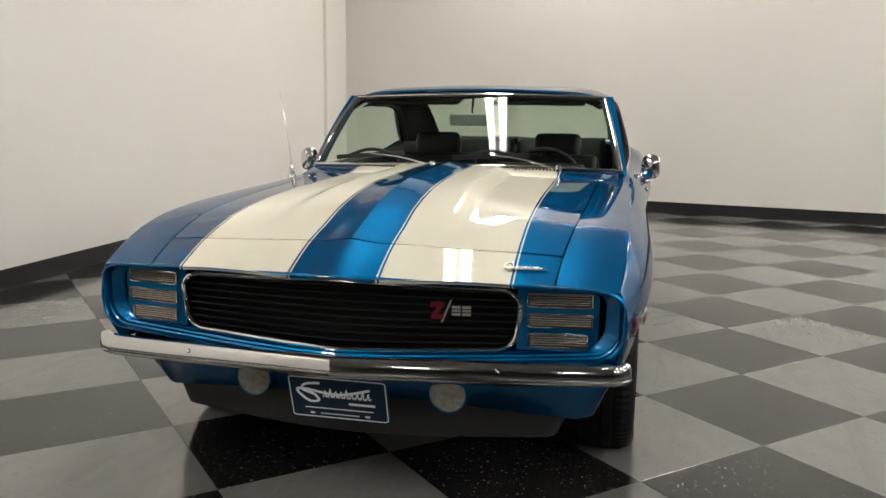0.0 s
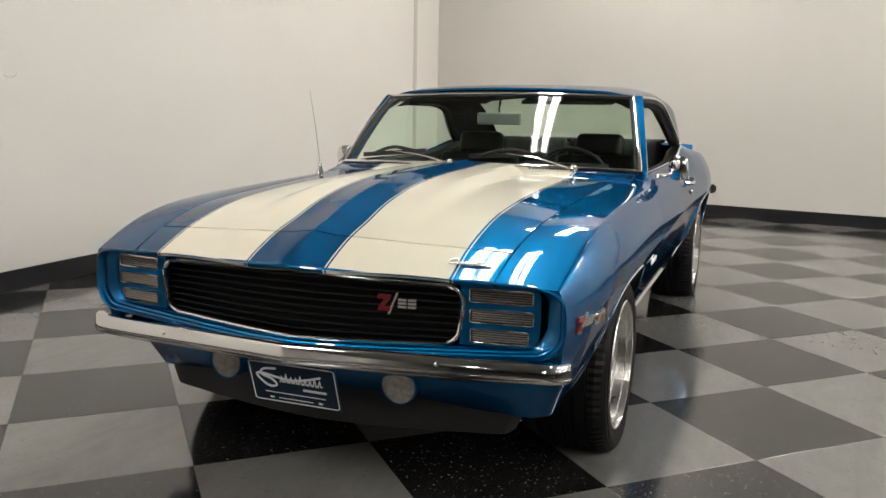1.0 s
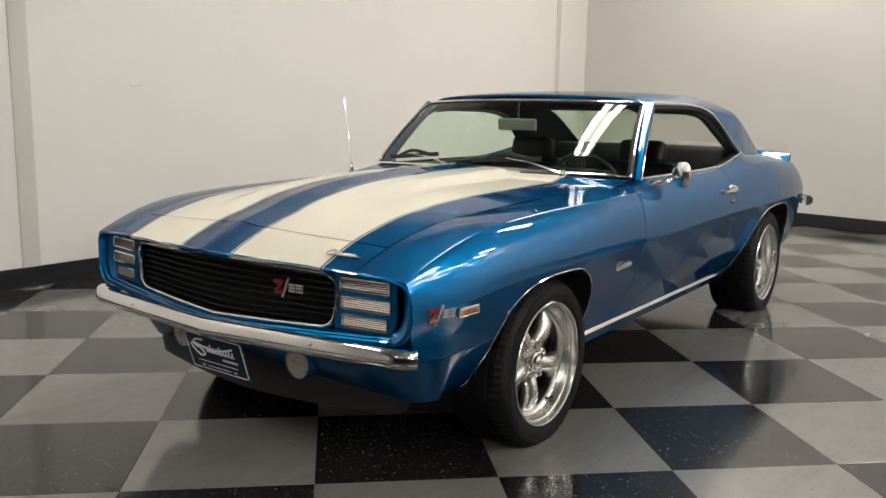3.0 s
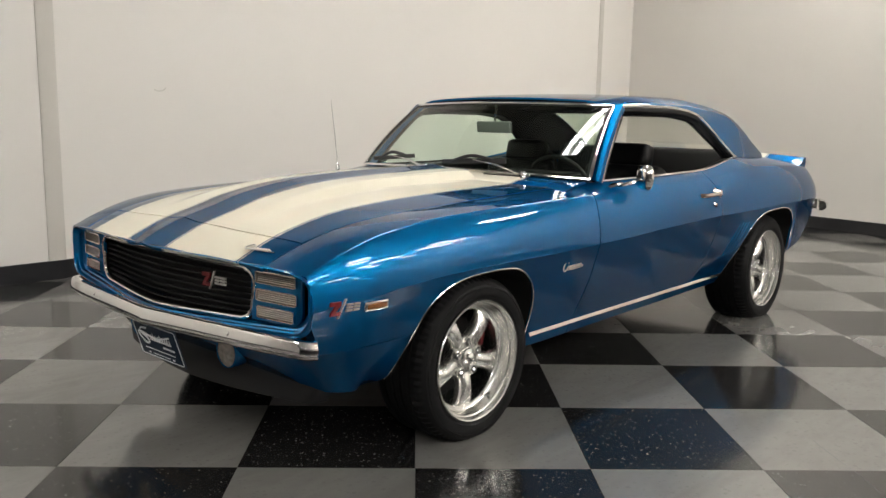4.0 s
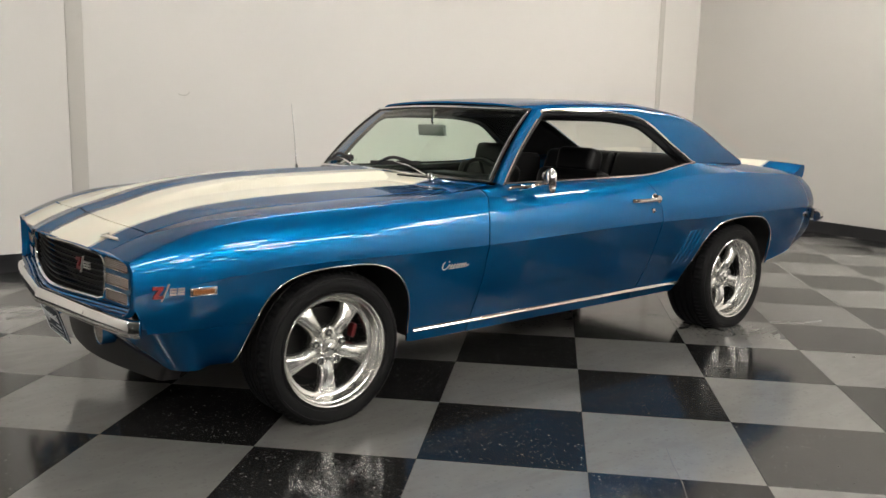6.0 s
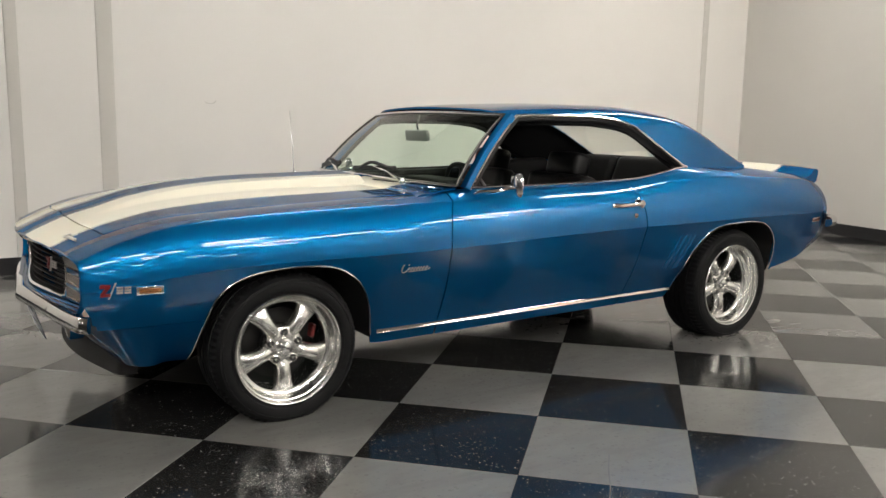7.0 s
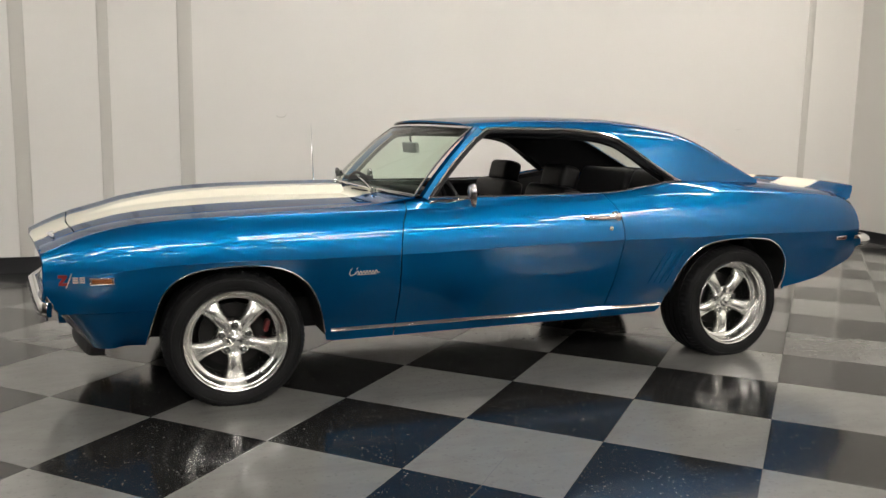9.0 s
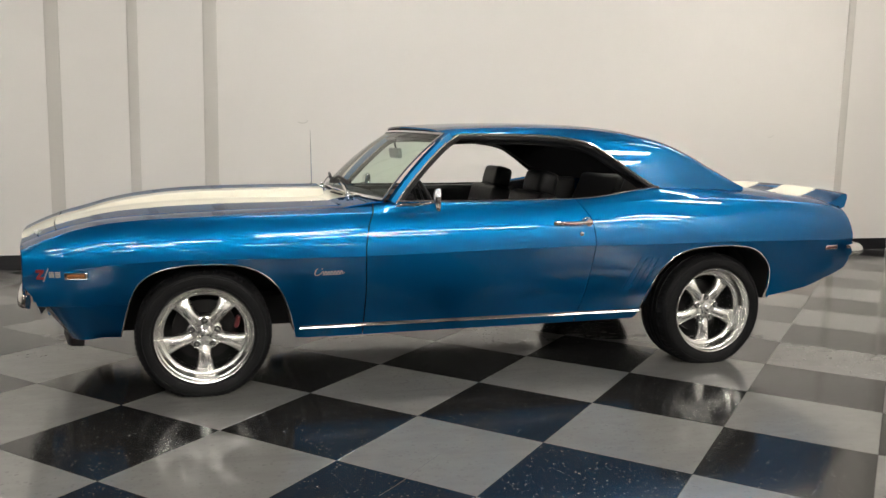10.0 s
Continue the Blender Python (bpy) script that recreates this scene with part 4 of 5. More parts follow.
# ---- greenhouse ----
roof_c = smooth([(-1.10, 1.280), (-1.2, 1.302), (-1.35, 1.319), (-1.55, 1.331), (-1.75, 1.336), (-2.0, 1.336), (-2.2, 1.323), (-2.42, 1.287), (-2.52, 1.262), (-2.675, 1.203), (-2.83, 1.126), (-2.95, 1.062), (-3.05, 1.010)], 0.05)
ridge_y = smooth([(-2.3, 0.592), (-2.7, 0.609), (-3.05, 0.622)])
out_z = smooth([(-1.2, 1.254), (-1.4, 1.264), (-1.7, 1.264), (-1.9, 1.250), (-2.017, 1.226), (-2.12, 1.172), (-2.231, 1.098), (-2.34, 1.032), (-2.425, 0.992), (-2.7, 0.985), (-3.0, 0.975), (-3.05, 0.972)])
head_x = lambda y: ws_top(y).x - 0.012


flank_b = smooth([(-1.2, 0.742), (-1.7, 0.748), (-2.0, 0.750), (-2.42, 0.750), (-2.7, 0.722), (-3.0, 0.677), (-3.05, 0.667)], 0.08)


def flank_y(x, z):
    """Half width of the cabin's leaning side at height z."""
    u = z - 0.985
    return flank_b(x) - 0.287 * u + 0.25 * u * (0.30 - u)


@functools.lru_cache(None)
def section(x):
    """The roof's section from the middle over the shoulder to the drip rail or the body, at even steps."""
    zc, zo = roof_c(x), out_z(x)
    d = min(0.105, 0.62 * (zc - 0.965)) * (1 - 0.32 * soft(-2.15, -2.5, x))
    top = lambda y: zc - 0.018 * (y / 0.6) ** 2
    y2 = flank_y(x, zc) - 1.6 * d
    a, c = Vector((y2, top(y2))), Vector((flank_y(x, zc - d), zc - d))
    k = Vector((flank_y(x, zc - 0.25 * d), top(flank_y(x, zc))))
    line = [Vector((y, top(y))) for y in steps(0, y2, 16)[:-1]]
    line += [a * (1 - t) ** 2 + k * (2 * t * (1 - t)) + c * t * t for t in steps(0, 1, 24)]
    line += [Vector((flank_y(x, z), z)) for z in steps(zc - d, min(zo, zc - d - 0.01), 20)[1:]]
    cut = next((i for i, p in enumerate(line) if p.y < zo), None)
    if cut:
        p, q = line[cut - 1], line[cut]
        line = line[:cut] + [p.lerp(q, (p.y - zo) / (p.y - q.y))]
    way = [0.0]
    for p, q in zip(line, line[1:]):
        way.append(way[-1] + (q - p).length)
    return line, [w / way[-1] for w in way]


def across(x, t):
    """A point of that section, t = 0 in the middle, t = 1 at its edge."""
    line, way = section(round(x, 5))
    i = max(0, min(len(line) - 2, bisect(way, t) - 1))
    f = (t - way[i]) / max(1e-9, way[i + 1] - way[i])
    p = line[i].lerp(line[i + 1], max(0.0, min(1.0, f)))
    return Vector((x, p.x, p.y))


def bisect(values, v):
    lo, hi = 0, len(values)
    while lo < hi:
        mid = (lo + hi) // 2
        lo, hi = (lo, mid) if values[mid] > v else (mid + 1, hi)
    return lo


def out_y(x):
    return across(x, 1).y


def ridge_t(x):
    lo, hi = 0.0, 1.0
    for _ in range(30):
        mid = (lo + hi) / 2
        if across(x, mid).y < ridge_y(x):
            lo = mid
        else:
            hi = mid
    return lo


NR, NS = 12, 14
P = []
XG = -2.345
t_edge = ridge_t(XG)
ts = [t_edge * k / NR for k in range(NR)] + [lerp(t_edge, 1, k / NS) for k in range(NS + 1)]
xs = steps(-1.205, XG, 40)
for x in xs:
    u = (x - xs[0]) / (xs[-1] - xs[0])
    half = []
    for t in ts:
        p = across(x, t)
        p.x += (head_x(p.y) - head_x(0.62)) * max(0.0, 1 - 3 * u)
        half.append(p)
    P.append([p for p in reversed(half)] + [Vector((p.x, -p.y, p.z)) for p in half[1:]])
skin = Geo().grid(P)
inner = Geo().grid([[Vector((p.x, p.y * 0.97, p.z - 0.022 - 0.03 * (abs(p.y) / 0.68) ** 2)) for p in row] for row in P], flip=True)
sail = []
for x in steps(XG, -3.04, 20):
    r = ridge_t(x)
    sail.append([across(x, lerp(1, r, k / NS)) for k in range(NS + 1)])
for g in (Geo().grid(sail), Geo().grid(sail).mirrored()):
    o = len(skin.v)
    skin.v += [tuple(p) for p in g.v]
    skin.f += [tuple(o + k for k in f) for f in g.f]
roof = part("roof", skin.weld(), M_PAINT, car, "", 40, 0.010)
part("headliner", inner, M_CLOTH, car, "black headliner", 40)
for s in (1, -1):
    g = Geo().grid([[Vector((x, s * (across(x, lerp(ridge_t(x), 1, k / 8)).y - 0.012 - 0.023 * min(1, k / 3)), across(x, lerp(ridge_t(x), 1, k / 8)).z - 0.014)) for k in range(9)] for x in steps(-2.05, -3.0, 18)], flip=s < 0)
    part("sail_lining", g, M_CLOTH, car, "", 40)

# windscreen
P = []
for u in steps(0, 1, 24):
    P.append([lerp(ws_low(v * 0.745), ws_top(v * 0.645), u) + Vector((0.018, 0, 0.022)) * (4 * u * (1 - u)) * 0.7 for v in steps(1, -1, 60)])
ws = part("windscreen", Geo().grid(P), M_GLASS, car, "clear green-tinted windscreen", 60)
ws.visible_shadow = False
rim = P[0] + [r[-1] for r in P[1:]] + list(reversed(P[-1]))[1:] + [r[0] for r in reversed(P[1:-1])]
part("windscreen_trim", Geo().sweep([p + Vector((0.003, 0, 0.004)) for p in rim], disc(0.0085, 8, 0.55), closed=True, up=(0.55, 0, 0.83)), M_CHROME, ws, "chrome windscreen trim")
gask = [p + (Vector((-1.0, 0, 1.1)) - p) * 0.022 for p in rim]
part("gasket", Geo().sweep(gask, disc(0.009, 6, 0.5), closed=True, up=(0.55, 0, 0.83)), M_BLACK, ws, "black rubber gasket")

# rear window
P = []
for u in steps(0, 1, 10):
    x = lerp(XG, -3.0, u)
    e = across(x, ridge_t(x))
    row = []
    for v in steps(1, -1, 20):
        row.append(Vector((x - 0.05 * (1 - v * v) * u, v * (e.y - 0.003), lerp(e.z, roof_c(x), (1 - v * v) * (0.9 - 0.8 * soft(0, 0.25, u))) - 0.006 - 0.008 * soft(0, 0.2, u))))
    P.append(row)
rw = part("rear_window", Geo().grid(P, flip=True), M_REAR_GLASS, car, "clear rear window", 60)
rw.visible_shadow = False
rim = P[0] + [r[-1] for r in P[1:]] + list(reversed(P[-1]))[1:] + [r[0] for r in reversed(P[1:-1])]
part("rear_window_trim", Geo().sweep([p + Vector((-0.002, 0, 0.003)) for p in rim], disc(0.006, 6, 0.5), closed=True, up=(-0.4, 0, 0.9)), M_CHROME, rw, "chrome rear window trim")

# pillars, drip rails and window sills
for s in (1, -1):
    low, top = Vector((-0.905, s * 0.752, 0.918)), Vector((-1.228, s * 0.664, 1.258))
    pts = [lerp(low, top, t) + Vector((0.010, 0, 0.012)) * 4 * t * (1 - t) for t in steps(0, 1, 8)]
    part("windscreen_pillar", Geo().sweep(pts, [(-0.020 * s, -0.016), (0.020 * s, -0.020), (0.019 * s, 0.012), (-0.016 * s, 0.017)][::s], up=(0.7, 0, 0.7)), M_PAINT, car)
    pts = [p + Vector((-0.020, s * 0.014, -0.004)) for p in pts]
    top_line = [Vector((x, s * (out_y(x) + 0.006), out_z(x) + 0.001)) for x in steps(-1.25, -2.425, 40)]
    part("drip_rail", Geo().sweep(spline(pts[:-1] + top_line[1:], 1), disc(0.0075, 7, 0.7), up=(0, 1, 0)), M_CHROME, car, "bright drip moulding round the side window")
    pts = [p + Vector((-0.012, -s * 0.012, -0.016)) for p in spline(pts[:-1] + top_line[1:], 1)]
    part("window_seal", Geo().sweep(pts, disc(0.013, 7, 0.9), up=(0, 1, 0)), M_BLACK, car, "black window seal")
    band = []
    for p in [Vector((x, s * (out_y(x) - 0.006), out_z(x) - 0.006)) for x in steps(-1.26, -2.41, 40)]:
        way = Vector((-1.72, p.y, 1.05)) - p
        way = Vector((way.x * 0.5, 0, way.z)).normalized()
        band.append([p, p + way * 0.018 + Vector((0, -s * 0.010, 0)), p + way * 0.040 + Vector((0, -s * 0.028, 0)), p + way * 0.030 + Vector((0, -s * 0.055, 0))])
    part("window_frame", Geo().grid(band, flip=s < 0), M_BLACK, car, "black inner window frame")
    sill = [Vector((x, s * (yG(x) + 0.003), zG(x) + 0.003)) for x in steps(-0.905, -2.425, 36)]
    part("sill_trim", Geo().sweep(sill, disc(0.0065, 7), up=(0, 0, 1)), M_CHROME, car, "bright window sill trim")
    inner_sill = [[Vector((x, s * (yG(x) - 0.004), zG(x) - 0.002)), Vector((x, s * (yG(x) - 0.05), zG(x) - 0.006)), Vector((x, s * (yG(x) - 0.075), zG(x) - 0.03)), Vector((x, s * (yG(x) - 0.085), 0.40))] for x in steps(-0.88, -2.60, 20)]
    part("door_card", Geo().grid(inner_sill, flip=s < 0), M_VINYL, car, "black vinyl inner trim")

# deck lid, spoiler and tail
deck_c = smooth([(-2.98, 0.992), (-3.2, 0.982), (-3.45, 0.950), (-3.72, 0.915)])
P = []
for u in steps(0, 1, 14):
    x = lerp(-2.985, -3.725, u)
    P.append([Vector((x - 0.03 * (1 - v * v) * (1 - u), v * (yG(x) - 0.003), lerp(zG(x), deck_c(x), 1 - abs(v) ** 2.5))) for v in steps(1, -1, 30)])
part("deck_lid", Geo().grid(P), M_DECK, car, "blue deck lid with two white stripes", 40, 0.012)
P = []
prof = [(-3.58, 0.916), (-3.64, 0.922), (-3.69, 0.933), (-3.730, 0.948), (-3.760, 0.962), (-3.778, 0.964), (-3.790, 0.956), (-3.790, 0.93), (-3.776, 0.884), (-3.74, 0.868), (-3.64, 0.890)]
for v in steps(1, -1, 40):
    a = abs(v)
    P.append([Vector((x + 0.03 * a ** 4 * (x < -3.72), v * 0.706, z - 0.008 * a ** 3 - 0.010 * a ** 2 * (x > -3.66) + 0.012 * (1 - a * a))) for x, z in prof])
spoiler = Geo().grid(P, close_v=True, flip=True)
spoiler.fan(P[0], flip=True)
spoiler.fan(P[-1], flip=False)
part("rear_spoiler", spoiler, M_DECK, car, "blue rear spoiler crossed by white stripes", 40)
P = []
for z in steps(0.47, 0.88, 8):
    P.append([Vector((-3.70 + tail(z) * 0.5 - 0.02 * (1 - v * v), v * (0.72 if z > 0.6 else 0.72), z)) for v in steps(1, -1, 16)])
part("tail_panel", Geo().grid(P, flip=True), M_BLACK, car, "", 40)
path = [(-3.765 - 0.04 * (1 - (abs(y) / 0.76) ** 2), y, 0.634) for y in steps(-0.76, 0.76, 24)]
end = [(-3.757, 0.80, 0.634), (-3.732, 0.834, 0.634), (-3.690, 0.856, 0.634), (-3.632, 0.866, 0.634)]
path = [(x, -y, z) for x, y, z in reversed(end)] + path + end
sec = [(-s2, w) for s2, w in [(0.0, 0.034), (0.022, 0.034), (0.040, 0.020), (0.044, 0.0), (0.040, -0.018), (0.022, -0.032), (0.0, -0.034)]]
part("rear_bumper", Geo().sweep(path, sec[::-1]), M_CHROME, car, "chrome rear bumper", 40)
for s, q in ((1, quarters[0]), (-1, quarters[1])):
    y = side_y(-3.53, 0.655) + 0.004
    ml = part("side_marker", Geo().box((-3.535, s * (yD(-3.535) - 0.002), 0.652), (0.105, 0.014, 0.026), 0.005, Matrix.Rotation(s * radians(11), 3, "Z")), M_CHROME, q, "chrome-framed red side marker lamp")
    part("lens", Geo().box((-3.535, s * (yD(-3.535) + 0.004), 0.652), (0.085, 0.010, 0.014), 0.004, Matrix.Rotation(s * radians(11), 3, "Z")), M_TAIL_RED, ml, "dark red lens")
    for k in range(4):
        x0, x1 = -2.205 - 0.036 * k, -2.275 - 0.036 * k
        pts = [Vector((lerp(x0, x1, t), s * (side_y(lerp(x0, x1, t), lerp(0.435, 0.627, t)) + 0.0005), lerp(0.435, 0.627, t))) for t in steps(0, 1, 8)]
        part("louvre", Geo().sweep(pts, disc(0.010, 8, 0.5), up=(0, s, 0), scale=[0.25 + 0.75 * math.sin(math.pi * (0.1 + 0.8 * t)) for t in steps(0, 1, 8)]), M_PAINT, q, "pressed louvre")

# door handles, locks and mirrors
for s, d in ((1, doors[0]), (-1, doors[1])):
    y = 0.868
    handle = part("door_handle", Geo().sweep(spline([(-1.755, s * (y - 0.006), 0.812), (-1.79, s * (y + 0.018), 0.813), (-1.87, s * (y + 0.026), 0.815), (-1.93, s * (y + 0.016), 0.816)], 4), disc(0.0105, 8, 0.6), up=(0, s, 0)), M_CHROME, d, "chrome door handle")
    part("push_button", Geo().revolve([(0.0, 0.032), (0.020, 0.029), (0.023, 0.0), (0.028, -0.004)], (-1.942, s * (y - 0.008), 0.817), 16, "y", turn=Matrix.Rotation(0 if s > 0 else math.pi, 3, "Z")), M_CHROME, handle)
    part("lock", Geo().revolve([(0.0, 0.006), (0.012, 0.005), (0.013, -0.004)], (-1.905, s * 0.880, 0.757), 16, "y", turn=Matrix.Rotation(0 if s > 0 else math.pi, 3, "Z")), M_CHROME, d, "chrome lock cylinder")
    foot = Vector((-0.965, s * 0.815, 0.902))
    mir = part("side_mirror", Geo().sweep([foot + Vector((0.055, 0, -0.004)), foot + Vector((0.02, s * 0.004, 0.006)), foot + Vector((-0.05, s * 0.006, 0.006)), foot + Vector((-0.075, 0, 0.0))], disc(0.020, 8, 0.45), up=(0, 0, 1), scale=[0.4, 1, 1, 0.5]), M_CHROME, d, "round chrome side mirror")
    hub = Vector((-1.108, s * 0.880, 0.937))
    part("stalk", Geo().sweep(spline([foot + Vector((-0.02, 0, 0.0)), foot + Vector((-0.06, s * 0.04, 0.012)), hub + Vector((0.012, -s * 0.02, -0.01))], 5), disc(0.009, 8)), M_CHROME, mir)
    R = Matrix.Rotation(s * radians(-12), 3, "Z")
    shell = []
    for f, d in ((0.0, 0.031), (0.3, 0.030), (0.55, 0.026), (0.76, 0.019), (0.91, 0.008), (0.985, -0.004), (1.0, -0.013), (0.985, -0.019), (0.93, -0.020), (0.91, -0.015), (0.0, -0.015)):
        ring = []
        for t in steps(0, 2 * math.pi * 31 / 32, 31):
            c, e = math.cos(t), math.sin(t)
            k = (abs(c) ** 2.8 + abs(e) ** 2.8) ** (-1 / 2.8)
            ring.append(hub + R @ Vector((0.75 * d, 0.046 * f * k * c, 0.060 * f * k * e)))
        shell.append(ring)
    part("mirror_shell", Geo().grid(shell, close_v=True), M_CHROME, mir, "chrome shell", 50)
    part("mirror_glass", Geo().box(hub + R @ Vector((-0.0125, 0, 0.0)), (0.003, 0.070, 0.092), 0.001, R, 1), M_MIRROR, mir)

# wipers and aerial
for y0, y1 in ((0.47, 0.10), (-0.10, -0.50)):
    piv = ws_low(y0) + Vector((0.035, 0, -0.002))
    tip = lerp(ws_low(y1 + 0.06), ws_top((y1 + 0.06) * 0.866), 0.10) + Vector((0.016, 0, 0.018))
    w = part("wiper", Geo().sweep(spline([piv, lerp(piv, tip, 0.5) + Vector((0.004, 0, 0.010)), tip], 5), disc(0.006, 7, 0.7), scale=[1.5 - 0.08 * k for k in range(11)]), M_CHROME, car, "bright wiper arm with black blade")
    part("pivot", Geo().revolve([(0.0, 0.022), (0.012, 0.020), (0.016, 0.0), (0.018, -0.02)], piv, 14, "z"), M_CHROME, w)
    b0 = lerp(ws_low(y1 - 0.12), ws_top((y1 - 0.12) * 0.866), 0.055) + Vector((0.014, 0, 0.015))
    b1 = lerp(ws_low(y1 + 0.24), ws_top((y1 + 0.24) * 0.866), 0.115) + Vector((0.014, 0, 0.015))
    part("blade", Geo().sweep([lerp(b0, b1, t) for t in steps(0, 1, 6)], [(-0.007, -0.010), (0.007, -0.010), (0.005, 0.011), (-0.005, 0.011)]), M_BLACK, w, "black rubber blade")
    m = lerp(b0, b1, 0.5) + Vector((0.010, 0, 0.028))
    part("blade_bridge", Geo().sweep(spline([lerp(b0, b1, 0.15), m, lerp(b0, b1, 0.85)], 5), disc(0.009, 6)), M_BLACK, w)
AX, AY = -0.72, -0.812
az = zF(AX)
mast = part("aerial", Geo().revolve([(0.024, 0.0), (0.022, 0.010), (0.012, 0.022), (0.010, 0.05), (0.006, 0.06), (0.0, 0.062)], (AX, AY, az), 16, "z"), M_CHROME, car, "thin chrome whip aerial")
part("mast", Geo().sweep([(AX, AY, az + 0.05), (AX, AY - 0.022, az + 0.22), (AX, AY - 0.055, az + 0.412)], disc(0.0030, 6), scale=[1, 0.7, 0.45], up=(1, 0, 0)), M_CHROME, mast)

# ---- cabin ----
def cushion(centre, size, turn=None, r=0.03):
    return Geo().box(centre, size, r, turn, 4)


tilt = Matrix.Rotation(radians(-14), 3, "Y")
for s in (1, -1):
    seat = part("front_seat", cushion((-1.52, s * 0.36, 0.52), (0.52, 0.50, 0.16), None, 0.05), M_VINYL, car, "black vinyl bucket seat with headrest")
    part("seat_back", cushion((-1.80, s * 0.36, 0.72), (0.14, 0.48, 0.46), tilt, 0.055), M_VINYL, seat)
    part("headrest", cushion((-1.885, s * 0.36, 0.992), (0.115, 0.27, 0.145), tilt, 0.045), M_VINYL, seat)
    for k in range(5):
        part("pleat", cushion((-1.728, s * 0.36 + (k - 2) * 0.07, 0.70), (0.02, 0.062, 0.30), tilt, 0.009), M_VINYL, seat)
    for y in (-0.05, 0.05):
        part("headrest_post", Geo().sweep([(-1.868, s * 0.36 + y, 0.86), (-1.885, s * 0.36 + y, 0.96)], disc(0.006, 8), up=(1, 0, 0)), M_CHROME, seat)
bench = part("rear_seat", cushion((-2.36, 0, 0.55), (0.44, 1.22, 0.16), None, 0.05), M_VINYL, car, "black vinyl rear bench seat")
for s in (1, -1):
    part("rear_seat_back", cushion((-2.60, s * 0.31, 0.795), (0.14, 0.60, 0.46), Matrix.Rotation(radians(-22), 3, "Y"), 0.05), M_VINYL, bench)
part("parcel_shelf", Geo().box((-2.82, 0, 1.003), (0.34, 1.18, 0.02), 0.006), M_CLOTH, car)
dash = Geo()
prof = [(-0.80, 0.915), (-0.93, 0.925), (-1.02, 0.905), (-1.05, 0.86), (-1.03, 0.80), (-1.05, 0.70), (-0.98, 0.60), (-0.80, 0.60)]
dash.grid([[Vector((x - 0.0, y, z)) for x, z in prof] for y in steps(0.68, -0.68, 12)], close_v=True)
part("dashboard", dash, M_VINYL, car, "black padded dashboard")
part("binnacle", cushion((-1.0, 0.36, 0.915), (0.16, 0.42, 0.06), None, 0.025), M_VINYL, car)
wheel_turn = Matrix.Rotation(radians(-68), 3, "Y")
SC = Vector((-1.205, 0.36, 0.835))
ring = [SC + wheel_turn @ Vector((0.188 * math.cos(a), 0.188 * math.sin(a), 0)) for a in steps(0, 2 * math.pi * 39 / 40, 39)]
st = part("steering_wheel", Geo().sweep(ring, disc(0.0115, 8), closed=True, up=wheel_turn @ Vector((0, 0, 1))), M_BLACK, car, "black steering wheel")
for a in (radians(0), radians(140), radians(220)):
    part("spoke", Geo().sweep([SC, SC + wheel_turn @ Vector((0.18 * math.cos(a), 0.18 * math.sin(a), 0))], disc(0.012, 6, 0.4), up=wheel_turn @ Vector((0, 0, 1))), M_BLACK, st)
part("column", Geo().sweep([SC, SC + wheel_turn @ Vector((0, 0, -0.26))], disc(0.03, 10), up=(0, 1, 0)), M_BLACK, st)
im = part("interior_mirror", cushion((-1.105, -0.005, 1.148), (0.024, 0.225, 0.060), Matrix.Rotation(radians(8), 3, "Y"), 0.010), M_MIRROR_BACK, car, "grey rear-view mirror below the windscreen top")
part("mirror_stem", Geo().sweep([(-1.11, 0, 1.165), (-1.10, 0, 1.20), (-1.115, 0, 1.262)], disc(0.006, 8), up=(1, 0, 0)), M_CHROME, im)
part("mirror_glass", Geo().box((-1.1185, -0.005, 1.147), (0.002, 0.210, 0.048), 0.0, Matrix.Rotation(radians(8), 3, "Y")), M_MIRROR, im)
for s in (1, -1):
    part("sun_visor", cushion((-1.235, s * 0.32, 1.243), (0.14, 0.46, 0.018), Matrix.Rotation(radians(10), 3, "Y"), 0.008), M_CLOTH, car)
part("cabin_floor", Geo().box((-1.75, 0, 0.44), (1.9, 1.4, 0.02)), M_CLOTH, car)
part("firewall", Geo().box((-0.74, 0, 0.66), (0.02, 1.36, 0.46)), M_DARK, car)

# ---- wheels ----
LEAN["on"] = False


